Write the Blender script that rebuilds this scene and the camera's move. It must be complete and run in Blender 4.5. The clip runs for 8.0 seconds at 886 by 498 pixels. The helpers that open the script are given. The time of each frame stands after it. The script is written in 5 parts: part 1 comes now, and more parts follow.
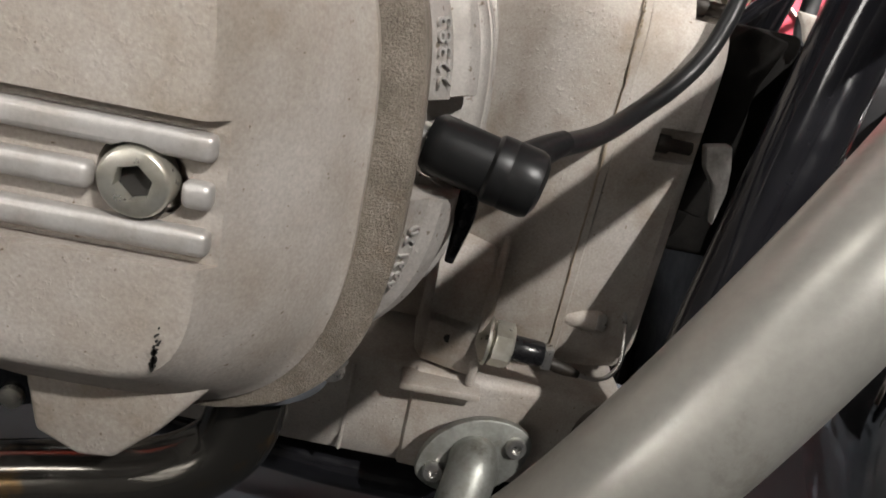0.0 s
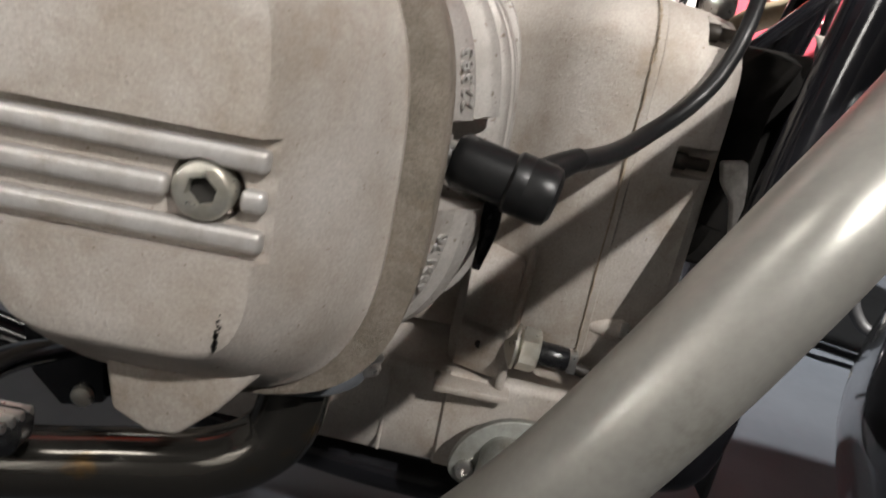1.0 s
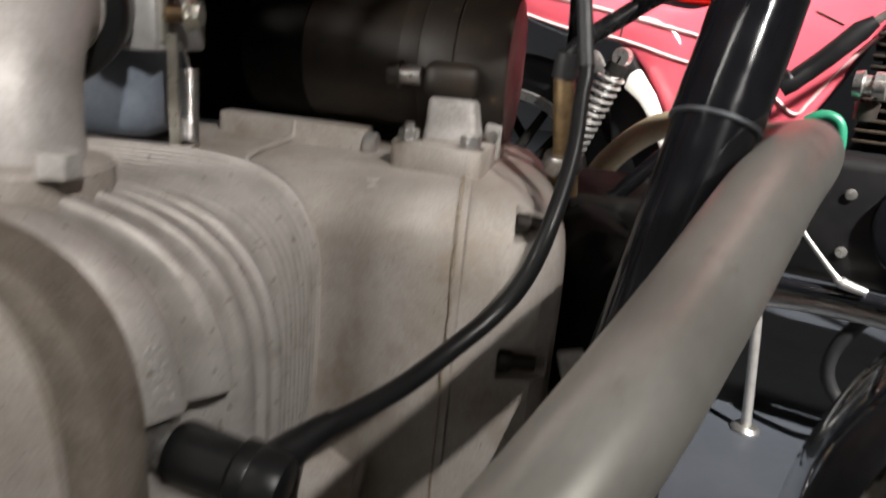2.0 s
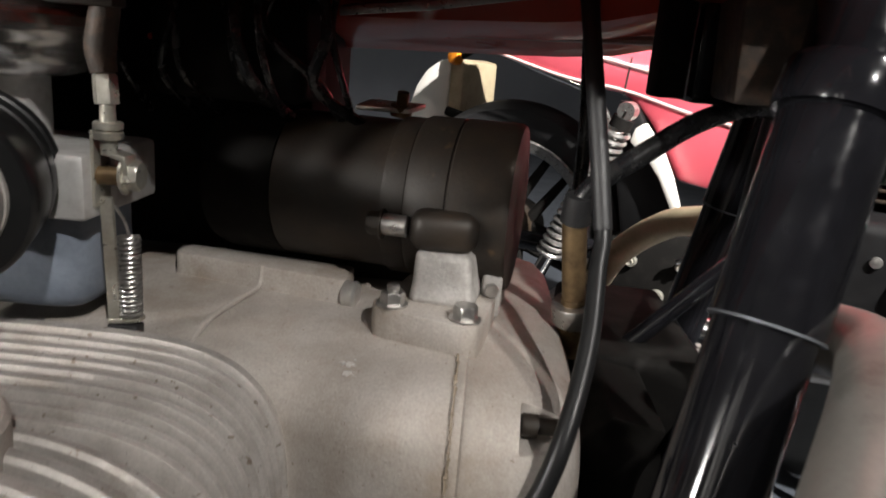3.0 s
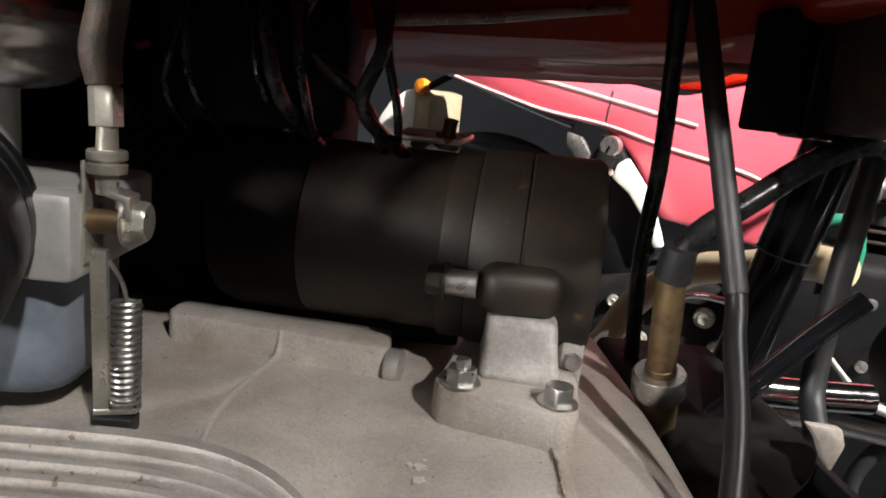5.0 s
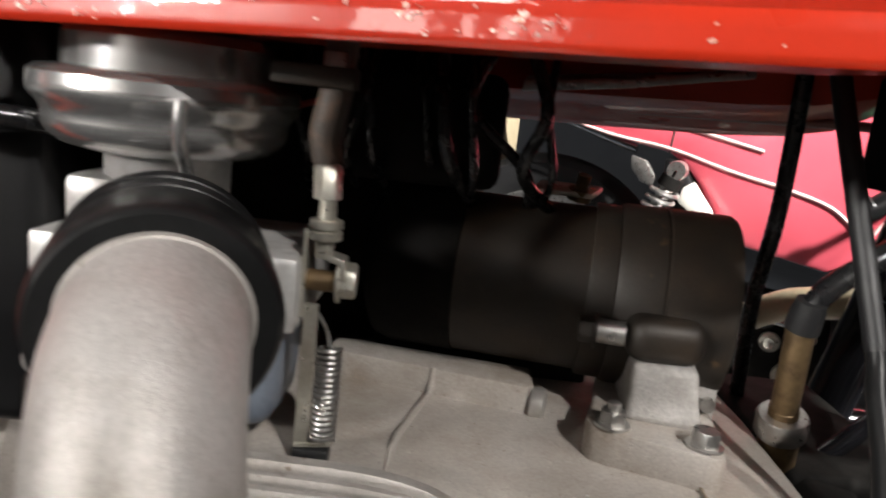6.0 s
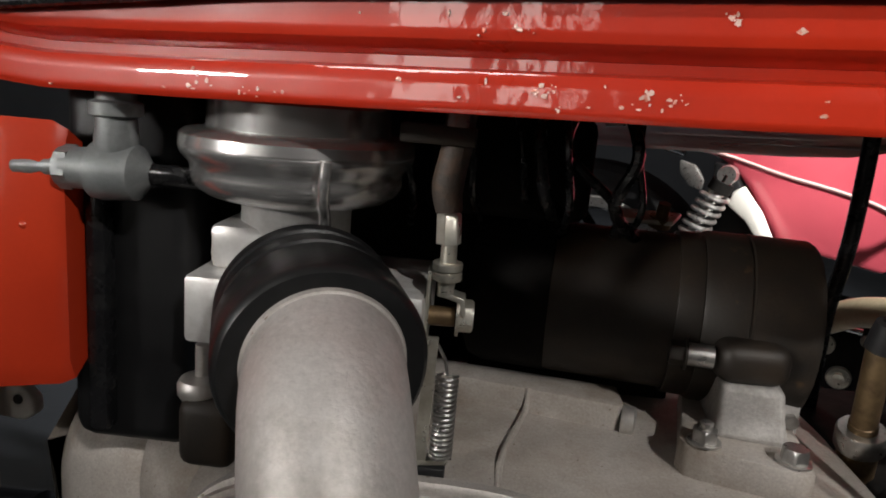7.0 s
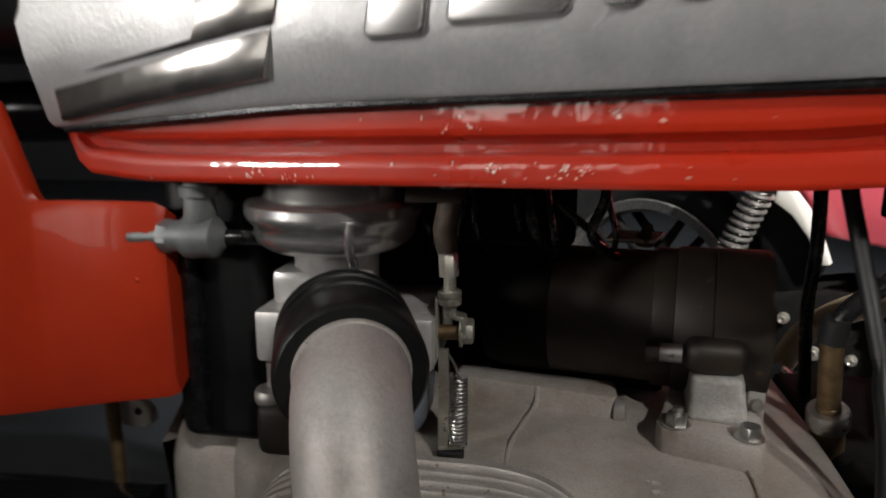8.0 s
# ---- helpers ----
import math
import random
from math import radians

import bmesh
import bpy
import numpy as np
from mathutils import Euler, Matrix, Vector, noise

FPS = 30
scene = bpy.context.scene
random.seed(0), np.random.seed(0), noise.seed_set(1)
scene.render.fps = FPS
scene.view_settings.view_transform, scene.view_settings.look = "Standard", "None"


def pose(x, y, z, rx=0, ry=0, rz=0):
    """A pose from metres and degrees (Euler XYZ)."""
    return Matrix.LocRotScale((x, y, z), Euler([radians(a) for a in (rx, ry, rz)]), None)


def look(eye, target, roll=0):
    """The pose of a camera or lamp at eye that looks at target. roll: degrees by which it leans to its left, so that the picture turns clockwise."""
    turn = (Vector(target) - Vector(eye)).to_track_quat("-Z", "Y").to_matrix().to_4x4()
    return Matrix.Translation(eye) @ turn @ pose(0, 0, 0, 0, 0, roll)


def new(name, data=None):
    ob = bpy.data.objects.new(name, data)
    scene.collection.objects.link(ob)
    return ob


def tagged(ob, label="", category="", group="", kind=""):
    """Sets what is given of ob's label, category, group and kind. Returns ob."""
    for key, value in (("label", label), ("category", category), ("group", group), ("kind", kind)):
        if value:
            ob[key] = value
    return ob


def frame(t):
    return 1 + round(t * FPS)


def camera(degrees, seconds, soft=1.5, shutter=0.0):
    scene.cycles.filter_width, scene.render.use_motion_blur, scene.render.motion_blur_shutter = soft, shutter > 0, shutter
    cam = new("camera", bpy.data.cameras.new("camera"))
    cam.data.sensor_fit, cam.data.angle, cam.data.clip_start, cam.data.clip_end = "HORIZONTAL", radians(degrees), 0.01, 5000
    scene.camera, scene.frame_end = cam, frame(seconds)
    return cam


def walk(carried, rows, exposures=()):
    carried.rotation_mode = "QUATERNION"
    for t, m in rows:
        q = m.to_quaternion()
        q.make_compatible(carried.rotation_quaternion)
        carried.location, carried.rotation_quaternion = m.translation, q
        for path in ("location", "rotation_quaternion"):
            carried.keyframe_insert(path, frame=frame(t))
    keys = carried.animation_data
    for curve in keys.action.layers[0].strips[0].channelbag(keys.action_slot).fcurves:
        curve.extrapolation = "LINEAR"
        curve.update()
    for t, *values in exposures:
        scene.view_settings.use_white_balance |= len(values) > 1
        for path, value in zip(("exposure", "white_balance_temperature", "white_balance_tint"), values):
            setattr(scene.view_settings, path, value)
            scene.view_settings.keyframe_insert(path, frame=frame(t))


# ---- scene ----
cam = camera(63.8, 8.0, soft=1.8, shutter=0.5)
PATH = [
    (0, (0.002, 0.004, 0.454), (0.139, 1.871, -0.248), 12.2),
    (0.5, (0.001, -0.001, 0.452), (0.129, 1.863, -0.26), 11.6),
    (1, (0.01, -0.028, 0.459), (0.01, 1.86, -0.203), 10.8),
    (1.5, (0.056, -0.014, 0.495), (-0.006, 1.892, -0.107), 8.6),
    (1.7, (0.083, 0.007, 0.519), (0.001, 1.917, -0.066), 7.8),
    (2, (0.113, 0.041, 0.555), (0.034, 1.959, -0.008), 5.6),
    (2.2, (0.125, 0.063, 0.574), (0.019, 1.986, 0.035), 4.8),
    (3.3, (0.103, 0.152, 0.623), (0.049, 2.08, 0.095), 5.1),
    (3.4, (0.103, 0.162, 0.621), (0.081, 2.09, 0.09), 4.9),
    (3.5, (0.102, 0.17, 0.619), (0.103, 2.101, 0.098), 5.2),
    (4, (0.081, 0.183, 0.619), (0.1, 2.136, 0.188), 6.1),
    (4.2, (0.072, 0.182, 0.616), (0.073, 2.136, 0.188), 6.0),
    (5.3, (0.04, 0.198, 0.608), (0.136, 2.149, 0.178), 6.3),
    (5.5, (0.035, 0.195, 0.61), (0.085, 2.15, 0.192), 6.3),
    (6, (-0.01, 0.169, 0.628), (-0.027, 2.124, 0.208), 6.5),
    (6.5, (-0.033, 0.16, 0.64), (-0.088, 2.111, 0.201), 5.4),
    (7, (-0.043, 0.144, 0.647), (-0.151, 2.093, 0.212), 4.9),
    (7.5, (-0.043, 0.128, 0.652), (-0.174, 2.072, 0.2), 4.4),
    (8, (0.002, 0.068, 0.681), (-0.329, 1.993, 0.252), -0.1),
]
EXPOSURES = [(0, 0.4), (1.0, 0.35), (1.5, -0.2), (2.0, -0.4), (2.2, -0.4), (3.5, -0.5), (4.0, -0.36), (4.2, -0.34), (5.5, -0.34), (6.0, -0.42), (6.5, -0.6), (7.0, -1.1), (7.5, -1.2), (8.0, -1.5)]
walk(cam, [(t, look(eye, target, roll)) for t, eye, target, roll in PATH], EXPOSURES)

# ---- light ----
world = bpy.data.worlds.new("hall_world")
scene.world = world
world.use_nodes = True
world.node_tree.nodes["Background"].inputs[0].default_value = (0.6, 0.62, 0.66, 1)
world.node_tree.nodes["Background"].inputs[1].default_value = 0.012


def lamp(name, kind, m, energy, colour, **settings):
    data = bpy.data.lights.new(name, kind)
    data.energy, data.color = energy, colour
    if kind == "AREA":
        data.shape, data.size, data.size_y = "RECTANGLE", settings["size"], settings["size_y"]
    if kind == "SPOT":
        data.spot_size, data.spot_blend, data.shadow_soft_size = radians(settings["cone"]), 1.0, settings["radius"]
    ob = new(name, data)
    ob.matrix_world = m
    return ob


KEY = Vector((1.34, -1.93, 2.62))
WARM = (1.0, 0.965, 0.925)
lamp("key_spot", "SPOT", look(KEY, (0.0, 0.38, 0.76)), 500, WARM, cone=26, radius=0.04)
lamp("side_spot", "SPOT", look((-2.75, -1.75, 1.45), (-0.02, 0.38, 0.96)), 1050, WARM, cone=19.5, radius=0.22)
lamp("back_spot", "SPOT", look((1.6, -0.6, 2.6), (0.45, 1.60, 0.50)), 2500, WARM, cone=46, radius=0.05)
for lx, ly in ((-1.6, -1.2), (1.6, 3.2), (-1.6, 3.2)):
    lamp("panel_light", "AREA", look((lx, ly, 3.12), (lx, ly, 0)), 17, (1.0, 0.96, 0.9), size=1.2, size_y=0.3)


# ---- materials ----
def mat(name, base, rough, metal=0.0, other=None, mix_scale=40.0, mix_low=0.45, mix_high=0.65, grain=0.08, grain_scale=400.0,
        bump=0.0, bump_scale=300.0, coat=0.0, coat_ior=1.5, rough_var=0.08, dirt=None, dirt_scale=14.0, dirt_low=0.55, dirt_high=0.75, wave=0.0, spec=0.5, deep=0.001, spots=None, spot_scale=170.0, spot_low=0.66, pimples=0.0, pimple_scale=300.0):
    m = bpy.data.materials.new(name)
    m.use_nodes = True
    nt = m.node_tree
    nodes, link = nt.nodes, nt.links.new
    bsdf = nodes["Principled BSDF"]
    where = nodes.new("ShaderNodeTexCoord").outputs["Object"]

    def noise_at(scale, detail=4.0, rough_=0.6):
        n = nodes.new("ShaderNodeTexNoise")
        n.inputs["Scale"].default_value, n.inputs["Detail"].default_value, n.inputs["Roughness"].default_value = scale, detail, rough_
        link(where, n.inputs["Vector"])
        return n.outputs["Fac"]

    def ramp(fac, low, high, a=0.0, b=1.0):
        r = nodes.new("ShaderNodeMapRange")
        r.inputs["From Min"].default_value, r.inputs["From Max"].default_value = low, high
        r.inputs["To Min"].default_value, r.inputs["To Max"].default_value = a, b
        link(fac, r.inputs["Value"])
        return r.outputs["Result"]

    def blend(fac, a, b):
        x = nodes.new("ShaderNodeMix")
        x.data_type = "RGBA"
        link(fac, x.inputs[0])
        for slot, v in ((6, a), (7, b)):
            if isinstance(v, tuple):
                x.inputs[slot].default_value = (*v, 1)
            else:
                link(v, x.inputs[slot])
        return x.outputs[2]

    colour = blend(ramp(noise_at(mix_scale), mix_low, mix_high), base, other or tuple(0.82 * c for c in base))
    if dirt:
        colour = blend(ramp(noise_at(dirt_scale, 8.0, 0.7), dirt_low, dirt_high), colour, dirt)
    if spots:
        colour = blend(ramp(noise_at(spot_scale, 2.5, 0.55), spot_low, spot_low + 0.05), colour, spots)
    fine = noise_at(grain_scale, 3.0)
    if grain:
        hsv = nodes.new("ShaderNodeHueSaturation")
        link(ramp(fine, 0.25, 0.75, 1 - grain, 1 + grain), hsv.inputs["Value"])
        link(colour, hsv.inputs["Color"])
        colour = hsv.outputs["Color"]
    link(colour, bsdf.inputs["Base Color"])
    link(ramp(noise_at(mix_scale * 1.7), 0.3, 0.7, max(rough - rough_var, 0.02), min(rough + rough_var, 1)), bsdf.inputs["Roughness"])
    bsdf.inputs["Metallic"].default_value = metal
    bsdf.inputs["Specular IOR Level"].default_value = spec
    if coat:
        bsdf.inputs["Coat Weight"].default_value, bsdf.inputs["Coat Roughness"].default_value, bsdf.inputs["Coat IOR"].default_value = coat, 0.03, coat_ior
    if bump:
        b = nodes.new("ShaderNodeBump")
        b.inputs["Strength"].default_value, b.inputs["Distance"].default_value = bump, deep
        link(noise_at(bump_scale, 4.0), b.inputs["Height"])
        last = b.outputs["Normal"]
        if wave:
            b2 = nodes.new("ShaderNodeBump")
            b2.inputs["Strength"].default_value, b2.inputs["Distance"].default_value = wave, 0.002
            link(noise_at(28.0, 3.0), b2.inputs["Height"])
            link(last, b2.inputs["Normal"])
            last = b2.outputs["Normal"]
        if pimples:
            b3 = nodes.new("ShaderNodeBump")
            b3.inputs["Strength"].default_value, b3.inputs["Distance"].default_value = pimples, 0.0012
            link(ramp(noise_at(pimple_scale, 2.0, 0.5), 0.60, 0.78), b3.inputs["Height"])
            link(last, b3.inputs["Normal"])
            last = b3.outputs["Normal"]
        link(last, bsdf.inputs["Normal"])
        if coat:
            link(last, bsdf.inputs["Coat Normal"])
    return m


CAST = mat("cast_aluminium", (0.452, 0.418, 0.384), 0.64, 0.18, (0.345, 0.30, 0.258), 24, mix_low=0.36, mix_high=0.70, grain=0.15, grain_scale=750, bump=0.26, bump_scale=420, deep=0.001,
           dirt=(0.235, 0.175, 0.12), dirt_scale=13, dirt_low=0.50, dirt_high=0.78, wave=0.2, spots=(0.16, 0.12, 0.085), spot_scale=430, spot_low=0.70, rough_var=0.14, pimples=0.24, pimple_scale=340, spec=0.35)
ELBOW = mat("scuffed_elbow_aluminium", (0.53, 0.505, 0.485), 0.52, 0.4, (0.45, 0.425, 0.40), 30, grain=0.10, grain_scale=500, bump=0.34, bump_scale=420, wave=0.15, dirt=(0.31, 0.28, 0.245), dirt_scale=34, dirt_low=0.50, dirt_high=0.78)
TAP_GREY = mat("grey_die_casting", (0.22, 0.23, 0.23), 0.45, 0.4, (0.17, 0.18, 0.18), 60, grain=0.1, bump=0.2, bump_scale=500)
ROUGH_CAST = mat("sand_cast_aluminium", (0.35, 0.30, 0.25), 0.62, 0.3, (0.25, 0.215, 0.175), 60, grain=0.25, grain_scale=900, bump=1.0, bump_scale=1100, deep=0.003,
                 dirt=(0.24, 0.19, 0.14), dirt_scale=40)
FIN_CAST = mat("fin_aluminium", (0.50, 0.47, 0.44), 0.5, 0.5, (0.40, 0.37, 0.34), 50, grain=0.14, grain_scale=800, bump=0.3, bump_scale=950, spots=(0.22, 0.18, 0.14), spot_scale=240, pimples=0.3, pimple_scale=480,
               dirt=(0.28, 0.235, 0.19), dirt_scale=22)
RIB_CAST = mat("rubbed_rib_aluminium", (0.54, 0.52, 0.50), 0.45, 0.5, (0.44, 0.41, 0.38), 60, grain=0.08, grain_scale=700, bump=0.12, bump_scale=500, dirt=(0.24, 0.18, 0.125), dirt_scale=45, dirt_low=0.6, dirt_high=0.78)
BRIGHT_CAST = mat("brushed_aluminium", (0.62, 0.60, 0.57), 0.38, 0.75, (0.52, 0.50, 0.47), 45, grain=0.08, bump=0.15, bump_scale=500)
PALE_CAST = mat("pale_worn_casting", (0.45, 0.43, 0.41), 0.6, 0.2, (0.33, 0.31, 0.285), 70, grain=0.15, bump=0.4, bump_scale=600, dirt=(0.2, 0.17, 0.14), dirt_scale=50, dirt_low=0.62)
ZINC = mat("zinc_plated_steel", (0.63, 0.61, 0.54), 0.33, 0.80, (0.53, 0.50, 0.42), 90, bump=0.1, bump_scale=800)
STEEL = mat("bare_steel", (0.52, 0.51, 0.49), 0.32, 0.9, (0.40, 0.38, 0.36), 120, bump=0.12, bump_scale=700)
CHROME = mat("chrome", (0.72, 0.72, 0.72), 0.08, 1.0, (0.66, 0.66, 0.66), 60, grain=0.02, rough_var=0.03)
BAR_CHROME = mat("emblem_chrome", (0.70, 0.68, 0.65), 0.16, 1.0, (0.62, 0.60, 0.57), 60, grain=0.02, rough_var=0.04)
BRASS = mat("tarnished_brass", (0.23, 0.155, 0.08), 0.42, 0.7, (0.15, 0.10, 0.055), 90, bump=0.1, bump_scale=500)
RUBBER = mat("black_rubber", (0.009, 0.009, 0.010), 0.25, 0.0, (0.018, 0.018, 0.018), 80, grain=0.2, bump=0.08, bump_scale=300, spec=0.4, dirt=(0.014, 0.014, 0.013), dirt_scale=60, dirt_low=0.7)
BLACK_PLASTIC = mat("black_moulded_plastic", (0.006, 0.006, 0.0065), 0.45, 0.0, (0.009, 0.009, 0.0095), 30, grain=0.1, bump=0.1, bump_scale=250, spec=0.3)
POLISHED = mat("polished_casting", (0.64, 0.63, 0.62), 0.25, 0.88, (0.64, 0.63, 0.62), 60, grain=0.03, rough_var=0.02)
ALLOY = mat("light_alloy_body", (0.60, 0.59, 0.575), 0.36, 0.45, (0.50, 0.485, 0.47), 80, grain=0.05, bump=0.1, bump_scale=400)
SLEEVE_RUBBER = mat("sleeve_rubber", (0.009, 0.0092, 0.0096), 0.36, 0.0, (0.013, 0.0132, 0.0135), 60, grain=0.1, bump=0.08, bump_scale=420, spec=0.30, rough_var=0.04)
TYRE = mat("tyre_rubber", (0.013, 0.013, 0.014), 0.6, 0.0, (0.018, 0.018, 0.018), 14, grain=0.1, bump=0.15, bump_scale=120, spec=0.35)
SOFT_RUBBER = mat("matt_rubber", (0.013, 0.013, 0.014), 0.5, 0.0, (0.020, 0.020, 0.020), 60, grain=0.2, bump=0.25, bump_scale=700)
BLACK_PAINT = mat("black_enamel", (0.007, 0.007, 0.0085), 0.14, 0.0, (0.010, 0.010, 0.012), 50, coat=0.3, bump=0.05, bump_scale=90, spec=0.25, dirt=(0.025, 0.023, 0.021), dirt_scale=55, dirt_low=0.70, dirt_high=0.8)
DARK_STEEL = mat("dark_oily_steel", (0.021, 0.016, 0.0118), 0.55, 0.2, (0.038, 0.025, 0.015), 18, bump=0.2, bump_scale=400, dirt=(0.011, 0.010, 0.009), dirt_scale=20, dirt_low=0.5, spots=(0.07, 0.042, 0.022), spot_scale=60, spot_low=0.68)
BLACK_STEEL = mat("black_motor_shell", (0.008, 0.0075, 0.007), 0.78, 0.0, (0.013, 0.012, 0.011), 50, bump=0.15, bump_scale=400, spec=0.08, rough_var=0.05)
RED = mat("red_tank_paint", (0.56, 0.030, 0.009), 0.32, 0.0, (0.48, 0.025, 0.008), 9, grain=0.03, coat=1.0, coat_ior=2.1, bump=0.06, bump_scale=190, wave=0.36, spec=0.3)
DEEP_RED = mat("red_panel_paint", (0.52, 0.040, 0.012), 0.34, 0.0, (0.44, 0.032, 0.010), 7, grain=0.03, coat=0.5, coat_ior=1.5, bump=0.05, bump_scale=160, wave=0.06, spec=0.3)
PRIMER = mat("dull_red_primer", (0.50, 0.040, 0.018), 0.40, 0.0, (0.38, 0.030, 0.014), 20, grain=0.1, bump=0.2, bump_scale=200)
# Pale pink that paints the edge highlight of the tank's seam flange.
EDGE_LIGHT = mat("pinkish_edge_highlight", (0.42, 0.25, 0.22), 0.35, 0.0, (0.34, 0.18, 0.16), 40, bump=0.2, bump_scale=300)
GREY_TUBE = mat("nickel_plated_tube", (0.355, 0.345, 0.315), 0.36, 0.42, (0.295, 0.285, 0.26), 20, grain=0.06, bump=0.06, bump_scale=300, dirt=(0.17, 0.155, 0.12), dirt_scale=18, dirt_low=0.56, dirt_high=0.72, spots=(0.10, 0.085, 0.06), spot_scale=110, spot_low=0.74)
CREAM_TUBE = mat("cream_painted_tube", (0.50, 0.42, 0.28), 0.4, 0.1, (0.42, 0.34, 0.22), 30, bump=0.1, bump_scale=200)
# The orange second colour paints warm reflections into the dark chrome.
DARK_CHROME = mat("dark_chrome_reflections", (0.085, 0.080, 0.072), 0.13, 0.85, (0.24, 0.14, 0.045), 26, mix_low=0.58, mix_high=0.70, bump=0.06, rough_var=0.05, bump_scale=180, dirt=(0.02, 0.016, 0.012), dirt_scale=25)
PAD_RUBBER = mat("grey_knee_rubber", (0.44, 0.44, 0.44), 0.36, 0.35, (0.37, 0.37, 0.37), 25, grain=0.1, bump=0.35, bump_scale=350)
COLLAR = mat("blued_steel", (0.13, 0.14, 0.155), 0.5, 0.5, (0.10, 0.105, 0.11), 60, bump=0.1, bump_scale=400)
WORN_FLANGE = mat("worn_grey_flange", (0.34, 0.345, 0.32), 0.45, 0.6, (0.25, 0.25, 0.225), 70, grain=0.1, bump=0.2, bump_scale=400, dirt=(0.12, 0.10, 0.08), dirt_scale=60)
BOWL = mat("blue_grey_bowl", (0.20, 0.23, 0.28), 0.5, 0.1, (0.16, 0.185, 0.23), 40, bump=0.2, bump_scale=400)
FLOOR = mat("grey_vinyl_floor", (0.044, 0.050, 0.060), 0.6, 0.0, (0.038, 0.043, 0.052), 3.0, grain=0.06, grain_scale=60, bump=0.06, bump_scale=90, dirt=(0.03, 0.033, 0.038), dirt_scale=1.6)
WALL = mat("white_hall_wall", (0.72, 0.71, 0.69), 0.8, 0.0, (0.66, 0.65, 0.63), 2.0, grain=0.03, bump=0.1, bump_scale=80)
GREY_WALL = mat("slate_hall_wall", (0.13, 0.14, 0.16), 0.8, 0.0, (0.115, 0.125, 0.145), 2.0, grain=0.03, bump=0.1, bump_scale=80)
CEILING = mat("hall_ceiling", (0.30, 0.30, 0.30), 0.9, 0.0, (0.26, 0.26, 0.26), 2.0, grain=0.03)
PINK = mat("faded_red_bodywork", (0.74, 0.115, 0.155), 0.4, 0.0, (0.69, 0.10, 0.14), 4, grain=0.02, coat=0.5, bump=0.03, bump_scale=60)
WHITE = mat("white_plastic", (0.80, 0.78, 0.72), 0.45, 0.0, (0.72, 0.70, 0.64), 12, grain=0.03, bump=0.04, bump_scale=90)
STRIPE = mat("pale_pink_pinstripe", (0.78, 0.52, 0.50), 0.45, 0.0, (0.76, 0.42, 0.42), 30, grain=0.03)
ORANGE = mat("amber_lens", (0.85, 0.28, 0.02), 0.25, 0.0, (0.75, 0.22, 0.02), 20, coat=0.6)
GREEN = mat("green_hose", (0.015, 0.16, 0.09), 0.35, 0.0, (0.012, 0.13, 0.07), 30)
RUST = mat("rusty_sleeve", (0.055, 0.042, 0.034), 0.6, 0.1, (0.10, 0.065, 0.045), 120, bump=0.4, bump_scale=500)
JOINT = mat("brown_gasket", (0.27, 0.215, 0.155), 0.7, 0.0, (0.37, 0.31, 0.25), 160, bump=0.3, bump_scale=700)
DAYLIGHT = bpy.data.materials.new("frosted_daylight_pane")
DAYLIGHT.use_nodes = True
DAYLIGHT.node_tree.nodes["Principled BSDF"].inputs["Base Color"].default_value = (0.8, 0.8, 0.8, 1)
DAYLIGHT.node_tree.nodes["Principled BSDF"].inputs["Emission Color"].default_value = (1.0, 0.95, 0.88, 1)
DAYLIGHT.node_tree.nodes["Principled BSDF"].inputs["Emission Strength"].default_value = 4.0
# Pale colour for lamp glints painted onto the tank.
GLINT = mat("painted_glint", (0.74, 0.52, 0.45), 0.35, 0.3, (0.70, 0.22, 0.15), 600, bump=0.4, bump_scale=900)
OXIDE = mat("white_aluminium_oxide", (0.56, 0.54, 0.52), 0.8, 0.0, (0.46, 0.43, 0.40), 400, grain=0.15)
# Black of real chips and gaps, also the shade painted into holes.
PIT = mat("black_chip_and_hole", (0.02, 0.018, 0.016), 0.8)


# ---- mesh helpers ----
def part(name, bm, material, parent=None, label="", smooth=35.0, doubles=False):
    if doubles:
        bmesh.ops.remove_doubles(bm, verts=bm.verts, dist=1e-6)
    bmesh.ops.recalc_face_normals(bm, faces=bm.faces)
    me = bpy.data.meshes.new(name)
    bm.to_mesh(me)
    bm.free()
    me.materials.append(material)
    me.polygons.foreach_set("use_smooth", [True] * len(me.polygons))
    me.set_sharp_from_angle(angle=radians(smooth))
    ob = new(name, me)
    if parent:
        ob.parent = parent
    if label:
        ob["label"] = label
    return ob


def thing(name, label, category, at=(0, 0, 0), **tags):
    ob = new(name)
    ob.empty_display_size = 0.05
    ob.location = at
    return tagged(ob, label, category, **tags)


def loft(rings, closed=True, caps=True, bm=None):
    bm = bm or bmesh.new()
    rows = [[bm.verts.new(p) for p in ring] for ring in rings]
    n = len(rows[0])
    for a, b in zip(rows[:-1], rows[1:]):
        for i in range(n if closed else n - 1):
            j = (i + 1) % n
            bm.faces.new((a[i], a[j], b[j], b[i]))
    if caps:
        bm.faces.new(rows[0])
        bm.faces.new(reversed(rows[-1]))
    return bm


